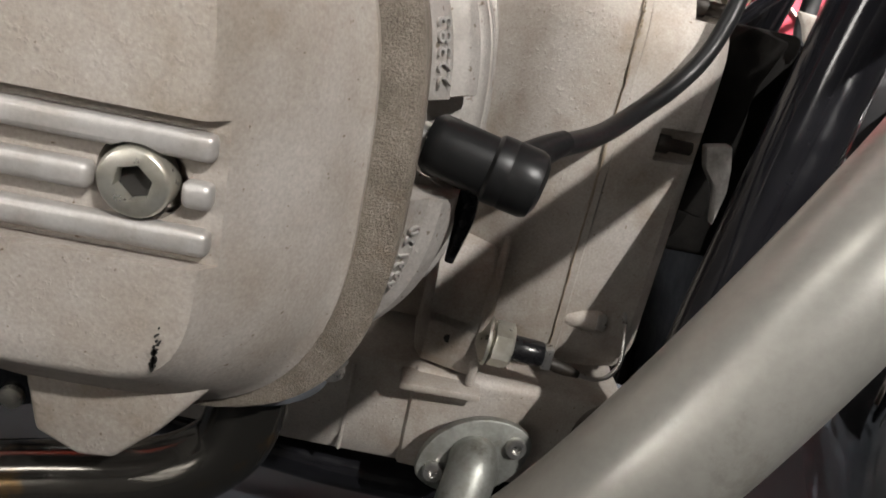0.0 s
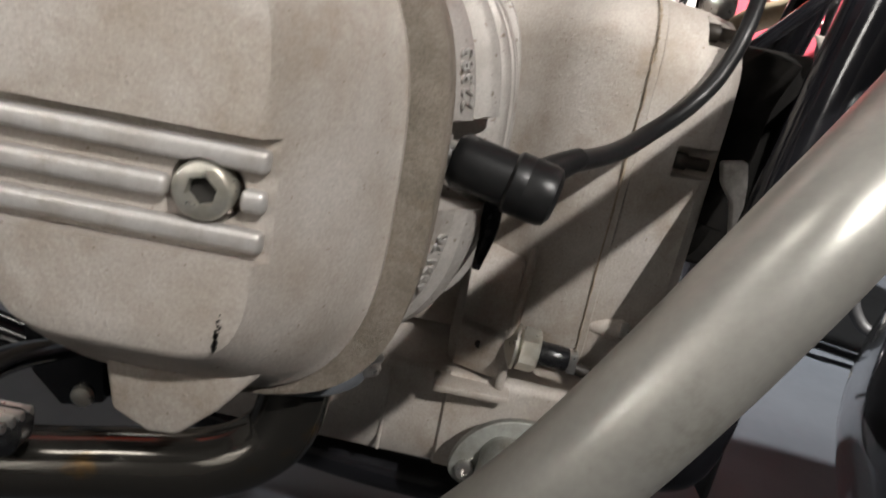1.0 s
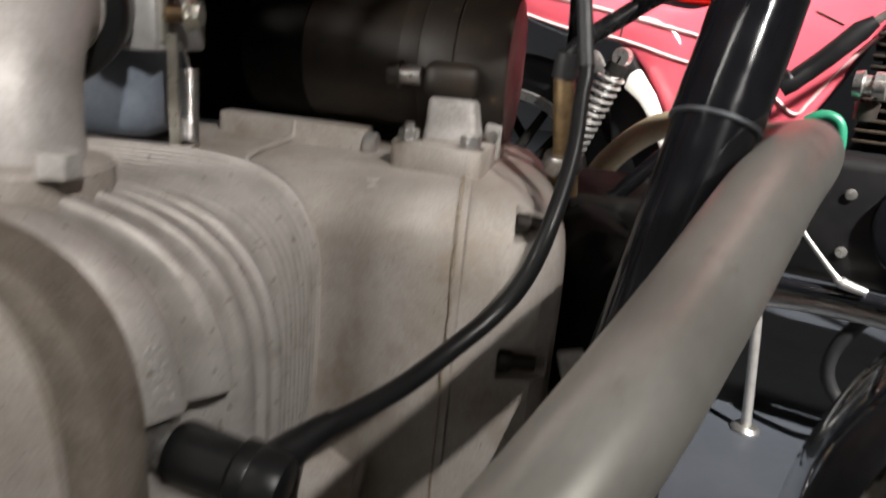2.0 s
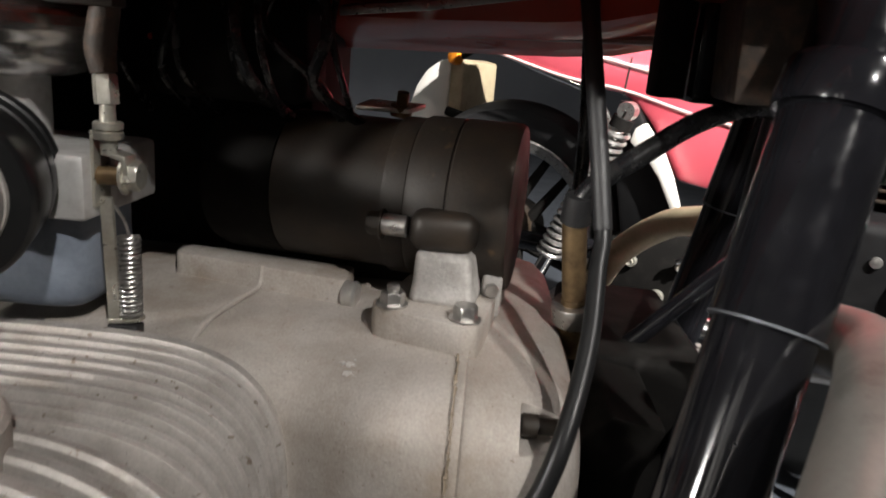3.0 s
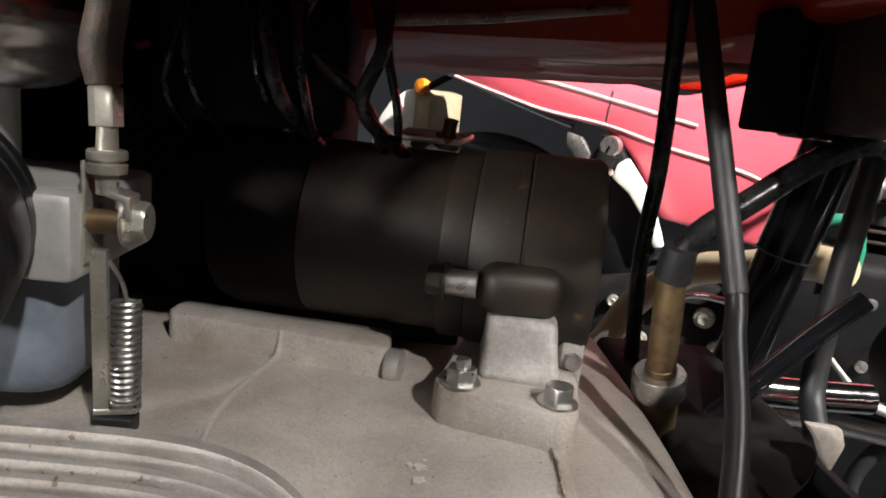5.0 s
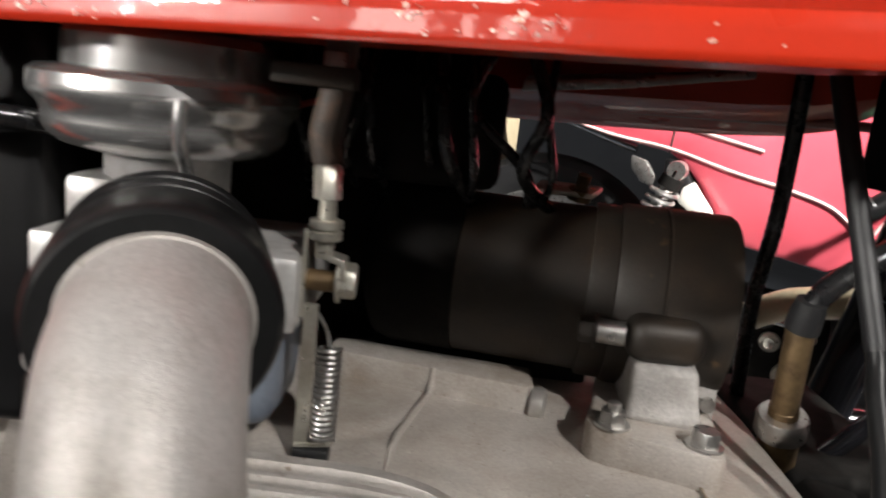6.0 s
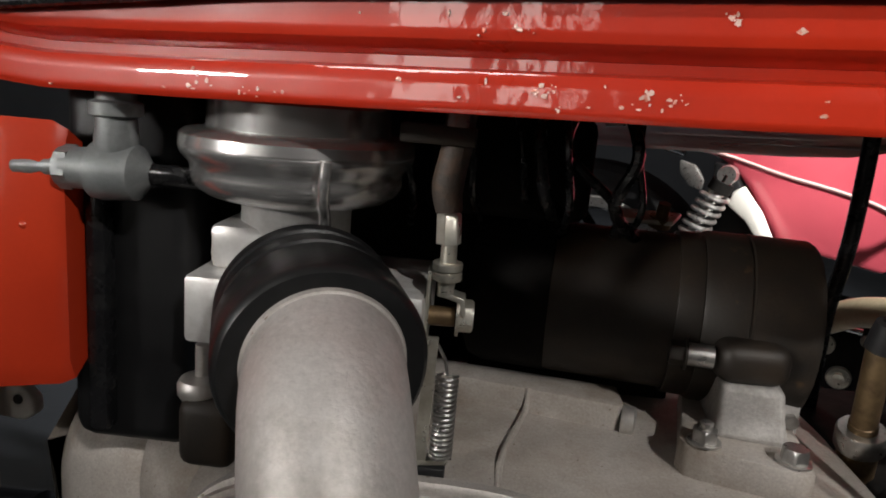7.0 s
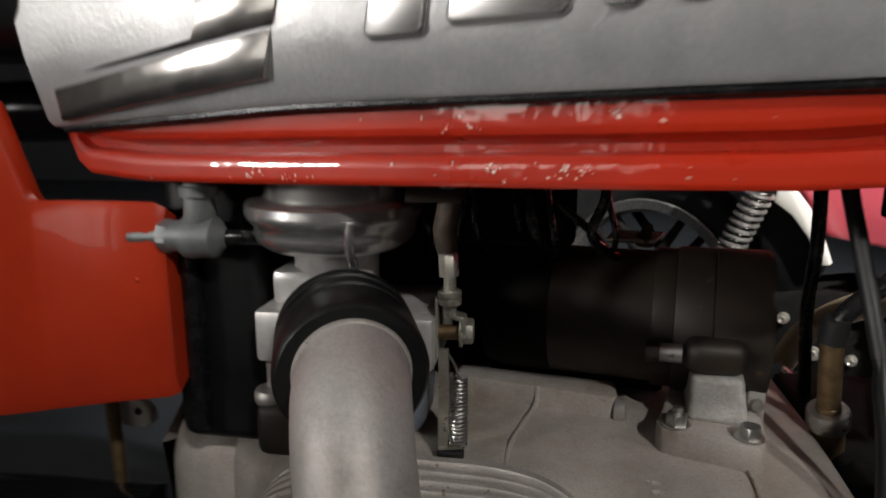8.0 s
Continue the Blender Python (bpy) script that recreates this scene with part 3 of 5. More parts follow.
flange_at, flange_way = Vector((0.0712, 0.3600, 0.1955)), Vector((0.05, -1, 0.15)).normalized()
side = Vector((0.88, 0.1, 0.42)).normalized()
tall = flange_way.cross(side).normalized()
outline = []
for k in range(40):
    t = 2 * math.pi * k / 40
    c, s = math.cos(t), math.sin(t)
    outline.append(flange_at + side * 0.036 * math.copysign(abs(c) ** 1.0, c) + tall * 0.0235 * math.copysign(abs(s) ** 1.25, s))
flange = mine("pipe_flange", prism(outline, flange_way * 0.007, 0.0015), WORN_FLANGE, "worn oval two-bolt pipe flange")
for k in (-1, 1):
    mine("flange_bolt", lathe([(0.006, 0), (0.0062, 0.004), (0.0055, 0.005), (0.0030, 0.005), (0.0030, 0.002)], flange_at + side * 0.0255 * k + flange_way * 0.007, flange_way, 24), STEEL, parent=flange)
mine("pipe", tube([flange_at + flange_way * 0.004, flange_at + flange_way * 0.018 + Vector((-0.002, 0, -0.004)), flange_at + Vector((-0.008, -0.034, -0.030)), flange_at + Vector((-0.016, -0.040, -0.080)), flange_at + Vector((-0.022, -0.02, -0.13))], 0.0150, 24), WORN_FLANGE, parent=flange)

# exhaust pipe, lower frame tube, brackets and footpeg
exhaust = mine("exhaust_pipe", tube([(-0.050, 0.285, 0.292), (-0.050, 0.285, 0.258), (-0.058, 0.283, 0.232), (-0.084, 0.278, 0.214), (-0.130, 0.272, 0.207), (-0.220, 0.262, 0.199), (-0.45, 0.25, 0.19), (-0.85, 0.25, 0.19)], 0.0182, 28), DARK_CHROME, "brownish dark chrome exhaust pipe with painted orange reflections")
mine("exhaust_collar", lathe([(0.0188, 0), (0.0300, 0), (0.0315, 0.0015), (0.0315, 0.0055), (0.0305, 0.007), (0.0188, 0.007)], (-0.047, 0.287, 0.2745), (0, 0, 1), 36), COLLAR, "blue-grey steel collar", parent=exhaust)
hex_bolt((-0.016, 0.283, 0.287), (0.2, 0, -1), 0.006, 0.007, 0, STEEL, exhaust, "collar_nut")
mine("lower_frame_tube", tube([(-0.90, 0.43, 0.24), (-0.45, 0.425, 0.20), (-0.20, 0.42, 0.155), (0.02, 0.42, 0.120), (0.16, 0.42, 0.135), (0.19, 0.41, 0.24)], 0.0150, 20), BLACK_PAINT, "black enamelled lower frame tube")
mount = mine("frame_bracket", prism([(-0.262, 0.395, 0.200), (-0.238, 0.395, 0.215), (-0.205, 0.395, 0.195), (-0.205, 0.395, 0.150), (-0.235, 0.395, 0.142), (-0.256, 0.395, 0.165)], (0, 0.012, 0)), BLACK_PAINT, "black steel frame bracket")
mine("bracket_bolt", lathe([(0.003, 0.003), (0.0075, 0.003), (0.0082, 0), (0.0074, -0.003), (0.004, -0.0045)], (-0.219, 0.394, 0.154), (0, 1, 0), 24), ZINC, parent=mount)
peg = mine("footpeg", box((-0.220, 0.205, 0.252), (-0.147, 0.226, 0.267), 0.004), RUBBER, "ribbed rubber footpeg on a steel arm")
for k in range(4):
    mine("grip_rib", box((-0.212, 0.2030 + 0.0060 * k, 0.2660 - 0.0013 * k), (-0.1475, 0.2066 + 0.0060 * k, 0.2712 - 0.0013 * k), 0.0012), STEEL, parent=peg)
mine("peg_arm", tube([(-0.19, 0.224, 0.260), (-0.21, 0.30, 0.235), (-0.225, 0.40, 0.19)], 0.008, 14), BLACK_PAINT, parent=peg)

# spark plug cap and ignition cable
cap_at, cap_way = Vector((0.0070, 0.2765, 0.3945)), Vector((0.972, -0.135, -0.175)).normalized()
cap = mine("spark_plug_cap", lathe([(0.004, 0), (0.0100, 0.0002), (0.0122, 0.0030), (0.0124, 0.0060), (0.0121, 0.0262), (0.0130, 0.0268), (0.0138, 0.0278), (0.0139, 0.0330), (0.0136, 0.0338), (0.0139, 0.0346), (0.0138, 0.0435), (0.0128, 0.0462), (0.0088, 0.0482), (0.001, 0.0486)], cap_at, cap_way, 36), SLEEVE_RUBBER, "black rubber spark plug cap")
mine("plug_hexagon", lathe([(0.004, -0.02), (0.0095, -0.02), (0.0095, -0.004), (0.007, -0.003), (0.007, 0.001)], cap_at, cap_way, 36, shape=lambda a, n: hex_factor(a) if 1 <= n <= 2 else 1), STEEL, parent=cap)
elbow = cap_at + cap_way * 0.034
mine("elbow", tube([elbow, elbow + Vector((0.0070, 0.0090, 0.0040)), elbow + Vector((0.0140, 0.0175, 0.0078)), elbow + Vector((0.0240, 0.0280, 0.0115))], [0.0082, 0.0080, 0.0064, 0.0052], 20), SLEEVE_RUBBER, parent=cap)
cable = mine("ignition_cable", tube([elbow + Vector((0.018, 0.0215, 0.0092)), (0.0856, 0.3300, 0.4012), (0.1070, 0.3560, 0.4110), (0.1284, 0.3735, 0.4270), (0.1420, 0.3810, 0.4460), (0.1515, 0.3900, 0.4727), (0.1600, 0.4130, 0.5040), (0.1631, 0.4355, 0.5329), (0.1645, 0.4450, 0.5480), (0.1590, 0.4638, 0.5907), (0.1496, 0.4913, 0.6563), (0.144, 0.505, 0.70)], [0.0050, 0.0050, 0.0048, 0.0046, 0.0042, 0.0040, 0.0038, 0.0038], 18), SLEEVE_RUBBER, "black ignition cable with a satin sheath")
mine("cable_boot", tube([(0.1645, 0.4445, 0.5475), (0.1590, 0.4638, 0.5907), (0.1496, 0.4913, 0.6563), (0.144, 0.505, 0.70)], 0.0045, 16), SOFT_RUBBER, "matt black sleeve over the cable", parent=cable)
mine("drain_tube", tube([(0.0150, 0.292, 0.384), (0.0270, 0.297, 0.374), (0.0300, 0.300, 0.360), (0.0275, 0.301, 0.337)], [0.005, 0.0056, 0.0048, 0.0022], 14), RUBBER, "short black rubber tube beside the plug")

# crash bars
mine("crash_bar", tube([(-0.004, 0.178, 0.205), (0.018, 0.150, 0.280), (0.0541, 0.1290, 0.3503), (0.1000, 0.1395, 0.4250), (0.1425, 0.1810, 0.4665), (0.1760, 0.2310, 0.4880), (0.2150, 0.2950, 0.5120), (0.2500, 0.3560, 0.5200), (0.2640, 0.3900, 0.5195), (0.2640, 0.4200, 0.5150), (0.2480, 0.4330, 0.5110)], 0.0158, 36), GREY_TUBE, "thick dull nickel-plated crash bar")
mine("crash_bar", tube([(0.06, 0.850, 0.215), (0.150, 0.838, 0.300), (0.2162, 0.8119, 0.3886), (0.2458, 0.7950, 0.4489), (0.2734, 0.7500, 0.4892), (0.2965, 0.7129, 0.5040), (0.3189, 0.6723, 0.5200), (0.325, 0.640, 0.522)], 0.0127, 24), CREAM_TUBE, "cream crash bar beyond the engine")

# frame down tubes, spread apart towards the bottom
for low, high, r in (((0.160, 0.312, 0.297), (0.2421, 0.4157, 0.607), 0.0198), ((0.256, 0.680, 0.297), (0.300, 0.640, 0.607), 0.0165)):
    low, high = Vector(low), Vector(high)

    def along(z):
        return low + (high - low) * ((z - low.z) / (high.z - low.z))

    lean = (high - low).normalized()
    foot_at = Vector((low.x - 0.02, 0.5 * low.y + 0.265, 0.125))
    down = mine("frame_downtube", tube([foot_at, foot_at.lerp(low, 0.5) + (low - foot_at).cross((1, 0, 0)) * 0.02, along(0.26), along(0.34), along(0.53)], r, 32), BLACK_PAINT, "glossy black enamelled frame downtube")
    mine("sleeve", tube([along(0.528), along(0.56), along(0.616)], r * 1.09, 32, smooth=False), BLACK_PAINT, parent=down)
    # Paler ring paints the reflection line along the sleeve's lower edge.
    mine("worn_edge", lathe([(r * 1.08, -0.0006), (r * 1.115, -0.0005), (r * 1.115, 0.0006), (r * 1.08, 0.0007)], along(0.5278), lean, 40), COLLAR, "thin paler ring painting the sleeve edge's reflection", parent=down)
    mine("clamp", lathe([(r, 0), (r * 1.24, 0), (r * 1.28, 0.003), (r * 1.28, 0.016), (r * 1.22, 0.020), (r, 0.020)], along(0.606), lean, 32), BLACK_PAINT, parent=down)
    mine("upper_tube", tube([along(0.622), Vector((along(0.79).x, 0.5 * along(0.79).y + 0.265, 0.80))], r, 28, smooth=False), BLACK_PAINT, parent=down)
mine("headstock_cover", box((0.200, 0.418, 0.655), (0.360, 0.642, 0.800), 0.008, segs=3), DEEP_RED, "dark red cover round the steering head")
mine("steering_gusset", prism([(0.2100, 0.450, 0.660), (0.2130, 0.450, 0.6080), (0.2420, 0.450, 0.6085), (0.2500, 0.450, 0.6200), (0.270, 0.450, 0.660), (0.330, 0.450, 0.720), (0.230, 0.450, 0.720)], (0.012, 0.085, 0), 0.003), RUST, "rust-brown steel steering head gusset")
mine("steering_head", lathe([(0.020, -0.10), (0.032, -0.098), (0.032, 0.10), (0.020, 0.102)], (0.345, 0.530, 0.74), (-0.45, 0, 1), 28), BLACK_PAINT, "black steering head tube")
mine("front_casting", box((0.170, 0.497, 0.300), (0.246, 0.640, 0.464), 0.006, segs=3), BLACK_STEEL, "black oily front casting")
mine("front_plate", box((0.246, 0.450, 0.125), (0.252, 0.630, 0.455), 0.002), BLACK_PLASTIC, "black plate across the frame tubes")
mine("chrome_pipe", tube([(0.195, 0.722, 0.430), (0.215, 0.720, 0.416), (0.250, 0.720, 0.407), (0.347, 0.720, 0.404), (0.42, 0.720, 0.405)], 0.0125, 18), CHROME, "short chrome pipe beyond the frame")
hold = mine("engine_mount", prism([(0.166, 0.43, 0.350), (0.190, 0.43, 0.345), (0.196, 0.43, 0.430), (0.206, 0.43, 0.458), (0.180, 0.43, 0.463), (0.166, 0.43, 0.450)], (0, 0.20, 0), 0.003), BLACK_STEEL, "black oily front engine mount")
mine("mount_lug", prism([(0.231, 0.490, 0.4790), (0.248, 0.490, 0.4780), (0.251, 0.490, 0.4700), (0.247, 0.490, 0.4560), (0.242, 0.490, 0.4620), (0.237, 0.490, 0.4720)], (0, 0.006, 0), 0.0015), CAST, parent=hold)
mine("mount_cover", lathe([(0.02, 0), (0.075, 0), (0.078, 0.004), (0.072, 0.030), (0.05, 0.04), (0.01, 0.041)], (0.164, 0.53, 0.370), (1, 0, 0), 36), BLACK_STEEL, parent=hold)
mine("side_clip", prism([(0.166, 0.403, 0.395), (0.181, 0.403, 0.398), (0.185, 0.403, 0.384), (0.187, 0.403, 0.371), (0.185, 0.403, 0.349), (0.179, 0.403, 0.372), (0.170, 0.403, 0.382)], (0, 0.010, 0), 0.002), PALE_CAST, parent=hold)

# starter motor on top of the crankcase
s_at, s_way = Vector((-0.054, 0.5490, 0.5385)), Vector((1, -0.155, 0.0)).normalized()
starter = mine("starter_motor", lathe([(0.02, 0.054), (0.0425, 0.054), (0.0425, 0.122), (0.03, 0.117)], s_at, s_way, 48), DARK_STEEL, "dark oily steel starter motor lying on the crankcase")
mine("end_cap", lathe([(0.004, 0.006), (0.030, 0.007), (0.0400, 0.012), (0.0430, 0.020), (0.0432, 0.0542), (0.042, 0.055)], s_at, s_way, 48), BLACK_STEEL, parent=starter)
mine("band", lathe([(0.041, 0.118), (0.0445, 0.118), (0.0448, 0.119), (0.0448, 0.130), (0.0440, 0.131)], s_at, s_way, 48), DARK_STEEL, parent=starter)
mine("drive_housing", lathe([(0.04, 0.1305), (0.0452, 0.1305), (0.0465, 0.133), (0.0465, 0.1520), (0.0458, 0.1525), (0.0458, 0.1532), (0.0468, 0.1538), (0.0470, 0.1830), (0.0455, 0.1855), (0.020, 0.1860), (0.004, 0.183)], s_at, s_way, 48), DARK_STEEL, parent=starter)
mine("housing_boss", box((0.0735, 0.4680, 0.5215), (0.1090, 0.5050, 0.5425), 0.008, segs=4), DARK_STEEL, parent=starter)
# Added black block: fills the shaded gap under the starter and stops light.
mine("saddle", box((-0.045, 0.536, 0.476), (0.072, 0.590, 0.508), 0.004), BLACK_STEEL, parent=starter)
hex_bolt((0.0600, 0.4765, 0.5330), (-1, 0.155, 0), 0.0062, 0.007, 0, DARK_STEEL, starter, "housing_bolt")
mine("bolt_collar", lathe([(0.003, 0), (0.0056, 0), (0.0056, 0.013), (0.003, 0.0112)], (0.0595, 0.4770, 0.5330), (1, -0.155, 0), 20), STEEL, parent=starter)
foot = mine("starter_foot", loft([
    [Vector(p) for p in ((0.0755, 0.4660, 0.4955), (0.1100, 0.4600, 0.4955), (0.1150, 0.5050, 0.4955), (0.0800, 0.5100, 0.4955))],
    [Vector(p) for p in ((0.0770, 0.4690, 0.5050), (0.1080, 0.4640, 0.5050), (0.1130, 0.5050, 0.5050), (0.0810, 0.5100, 0.5050))],
    [Vector(p) for p in ((0.0775, 0.4715, 0.5220), (0.1060, 0.4670, 0.5220), (0.1120, 0.5050, 0.5220), (0.0820, 0.5100, 0.5220))]]), PALE_CAST, "pale worn cast foot", parent=starter)
bevel_bm = bmesh.new()
bevel_bm.from_mesh(foot.data)
bmesh.ops.bevel(bevel_bm, geom=bevel_bm.edges[:], offset=0.0035, segments=3, affect="EDGES", profile=0.5)
bevel_bm.to_mesh(foot.data)
bevel_bm.free()
block_at = 0.4790
plate = mine("mounting_block", prism([(0.0585, 0.4630, block_at), (0.0605, 0.4560, block_at), (0.0680, 0.4515, block_at), (0.1075, 0.4375, block_at), (0.1130, 0.4390, block_at), (0.1165, 0.4560, block_at), (0.1280, 0.5300, block_at), (0.0760, 0.5300, block_at), (0.0640, 0.4800, block_at)], (0, 0, 0.0175), 0.002), CAST, "cast aluminium mounting block with two bolts")
hex_bolt((0.0692, 0.4590, 0.4965), (0, 0, 1), 0.0062, 0.0060, 0.003, STEEL, plate, "block_bolt")
hex_bolt((0.1060, 0.4480, 0.4965), (0, 0, 1), 0.0062, 0.0065, 0, STEEL, plate, "block_bolt")
mine("small_boss", box((0.1130, 0.486, 0.484), (0.1240, 0.500, 0.510), 0.003), PALE_CAST, parent=plate)
hex_bolt((0.1185, 0.4862, 0.5005), (0, -1, 0), 0.0040, 0.004, 0, STEEL, plate, "boss_bolt", washer=False)
rail = mine("case_rail", prism([(-0.0640, 0.5130, 0.474), (0.0360, 0.4925, 0.474), (0.0390, 0.4970, 0.474), (0.0390, 0.5200, 0.474), (-0.0640, 0.5340, 0.474), (-0.0670, 0.5190, 0.474)], (0, 0, 0.0215), 0.002), CAST, "cast rail along the crankcase top")
mine("rail_plug", lathe([(0.003, 0), (0.0072, 0), (0.0076, 0.001), (0.0076, 0.0065), (0.0060, 0.0078), (0.003, 0.0075)], (0.0380, 0.4965, 0.4865), (1, -0.18, 0), 24), BRIGHT_CAST, parent=rail)
mine("casting_seam", tube([(-0.0110, 0.5035, 0.4956), (-0.0112, 0.5015, 0.4870), (-0.0120, 0.4970, 0.4838), (-0.0170, 0.480, 0.4822), (-0.0235, 0.458, 0.4790), (-0.0255, 0.440, 0.4735), (-0.026, 0.428, 0.467)], 0.0017, 8), CAST, parent=case)

# oil filler tube and hoses
fill_at, fill_way = Vector((0.1670, 0.5080, 0.4800)), Vector((-0.15, -0.26, 1.0)).normalized()
filler = mine("filler_tube", lathe([(0.005, 0), (0.0072, 0), (0.0072, 0.016), (0.0066, 0.0165), (0.0066, 0.066), (0.0060, 0.067)], fill_at, fill_way, 28), BRASS, "tarnished brass tube with a knurled ring")
mine("knurled_ring", lathe([(0.006, 0), (0.0114, 0), (0.0124, 0.0015), (0.0124, 0.0110), (0.0116, 0.0125), (0.006, 0.0127)], fill_at, fill_way, 120, shape=lambda a, n: 1 + 0.012 * (1 if round(a * 120 / (2 * math.pi)) % 2 else -1) if 2 <= n <= 3 else 1), STEEL, "knurled steel ring", parent=filler)
mine("base_nut", lathe([(0.007, -0.02), (0.0100, -0.02), (0.0100, 0), (0.007, 0)], fill_at, fill_way, 24), BRASS, parent=filler)
mine("boot", lathe([(0.006, 0), (0.0080, 0.001), (0.0076, 0.010), (0.0068, 0.016)], fill_at + fill_way * 0.062, fill_way + Vector((0.15, 0, 0)), 24), SOFT_RUBBER, parent=filler)
mine("breather_hose", tube([(0.1565, 0.4905, 0.546), (0.1660, 0.4910, 0.561), (0.1866, 0.4940, 0.577), (0.2140, 0.5010, 0.5955), (0.245, 0.519, 0.605), (0.275, 0.545, 0.602), (0.31, 0.555, 0.59)], 0.0056, 18), RUBBER, "black rubber breather hose")
mine("thin_hose", tube([(0.152, 0.536, 0.72), (0.1581, 0.5433, 0.657), (0.1665, 0.5594, 0.5844), (0.1706, 0.5772, 0.533), (0.1812, 0.5972, 0.4722), (0.184, 0.602, 0.455)], 0.0045, 14), RUBBER, "thin black hose")
mine("frame_brace", tube([(0.200, 0.53, 0.457), (0.209, 0.53, 0.465), (0.248, 0.53, 0.508), (0.270, 0.53, 0.530)], 0.0055, 14), BLACK_PAINT, "black diagonal frame brace")
mine("brake_hose", tube([(0.262, 0.53, 0.455), (0.266, 0.55, 0.480), (0.268, 0.55, 0.555), (0.275, 0.55, 0.64)], 0.0065, 14), SOFT_RUBBER, "black hose running down beside the frame tube")

# carburettor
K = Vector((-0.128, 0.458, 0))
carb = mine("carburettor", lathe([(0.012, 0.518), (0.026, 0.520), (0.026, 0.548), (0.0245, 0.560), (0.0245, 0.5925), (0.026, 0.596), (0.030, 0.600)], K, (0, 0, 1), 40), ALLOY, "bright cast carburettor body with a domed top")
dome = mine("dome_cover", lathe([(0.022, 0.5930), (0.033, 0.5938), (0.0400, 0.5958), (0.0445, 0.5990), (0.0464, 0.6025), (0.0466, 0.6050), (0.0464, 0.6070), (0.0470, 0.6088), (0.0486, 0.6108), (0.0504, 0.6128), (0.0514, 0.6150), (0.0514, 0.6160), (0.0508, 0.6162), (0.0508, 0.6168), (0.0514, 0.6170), (0.0508, 0.6212), (0.0480, 0.6235), (0.040, 0.6245), (0.040, 0.636), (0.036, 0.640), (0.01, 0.641)], K, (0, 0, 1), 56), POLISHED, "bright domed vacuum chamber cover", parent=carb)
mine("dome_rib", tube([(-0.104, 0.4075, 0.6170), (-0.1045, 0.4075, 0.6080), (-0.1052, 0.4110, 0.6000), (-0.1060, 0.4180, 0.5930), (-0.1065, 0.426, 0.575)], 0.0024, 12), POLISHED, parent=carb)
mine("choke_block", box((-0.160, 0.435, 0.563), (-0.132, 0.470, 0.5835), 0.004), ALLOY, parent=carb)
for z in (0.5685, 0.5775):
    mine("choke_screw", lathe([(0.001, -0.003), (0.0028, -0.0025), (0.003, 0)], (-0.1595, 0.446, z), (1, 0, 0), 14), STEEL, parent=carb)
mine("throttle_body", box((-0.1650, 0.4200, 0.5340), (-0.0640, 0.4900, 0.5640), 0.003), ALLOY, parent=carb)
bowl_rings = []
for z, i in ((0.4835, 0.016), (0.4845, 0.009), (0.4875, 0.004), (0.4930, 0.001), (0.505, 0.0), (0.534, 0.0)):
    flat = oval(0, -0.118, 0.461, 0.0450 - i, 0.0295 - i, 5.0, 48)
    bowl_rings.append([Vector((p.x, p.z, z)) for p in flat])
bowl = mine("float_bowl", loft(bowl_rings), BOWL, "blue-grey float bowl", parent=carb, smooth=60)
mine("bowl_union", lathe([(0.004, -0.004), (0.0090, -0.004), (0.0102, -0.002), (0.0104, 0.002), (0.0092, 0.0045), (0.0050, 0.0055), (0.0030, 0.0060), (0.0028, 0.020), (0.001, 0.0202)], (-0.1575, 0.424, 0.5130), (0, 0, 1), 26), BRIGHT_CAST, parent=carb)
mine("union_body", box((-0.164, 0.411, 0.481), (-0.139, 0.440, 0.512), 0.006, segs=3), DARK_STEEL, parent=carb)

# rubber sleeve and intake elbow
in_way = Vector((0.385, -1.0, -0.07)).normalized()
in_at = Vector((-0.1135, 0.4215, 0.5570))
sleeve = mine("intake_rubber", lathe([(0.02, 0), (0.0310, 0), (0.0315, 0.003), (0.0318, 0.006), (0.0352, 0.0075), (0.0362, 0.0105), (0.0352, 0.0140), (0.0318, 0.0155), (0.0318, 0.0185), (0.0356, 0.0200), (0.0366, 0.0240), (0.0356, 0.0285), (0.0320, 0.0300), (0.0320, 0.0325), (0.0358, 0.0340), (0.0368, 0.0365), (0.0368, 0.0585), (0.0360, 0.0610), (0.0345, 0.0625), (0.0270, 0.0630)], in_at, in_way, 64), SLEEVE_RUBBER, "ribbed black rubber intake sleeve", smooth=40)
elb = mine("intake_elbow", tube([(-0.1015, 0.390, 0.5570), (-0.0918, 0.365, 0.5550), (-0.0855, 0.343, 0.5475), (-0.0798, 0.3265, 0.5300), (-0.0745, 0.3165, 0.508), (-0.0700, 0.3120, 0.474)], [0.0268, 0.0268, 0.0265, 0.0260, 0.0255, 0.0253], 44), ELBOW, "cast aluminium intake elbow")
mine("elbow_lip", lathe([(0.0260, 0), (0.0274, 0.0005), (0.0279, 0.002), (0.0273, 0.0035), (0.0260, 0.004)], (-0.0914, 0.3640, 0.5549), in_way, 44), FIN_CAST, parent=elb)
mine("elbow_flange", lathe([(0.02, 0), (0.0350, 0), (0.0365, 0.0015), (0.0365, 0.0150), (0.0350, 0.0170), (0.025, 0.0172)], (-0.0700, 0.3085, 0.478), (0, 0, 1), 40), CAST, parent=elb)
hex_bolt((-0.0390, 0.2870, 0.4945), (0, 0, 1), 0.0085, 0.009, 0.0, PALE_CAST, elb, "flange_nut", washer=False)

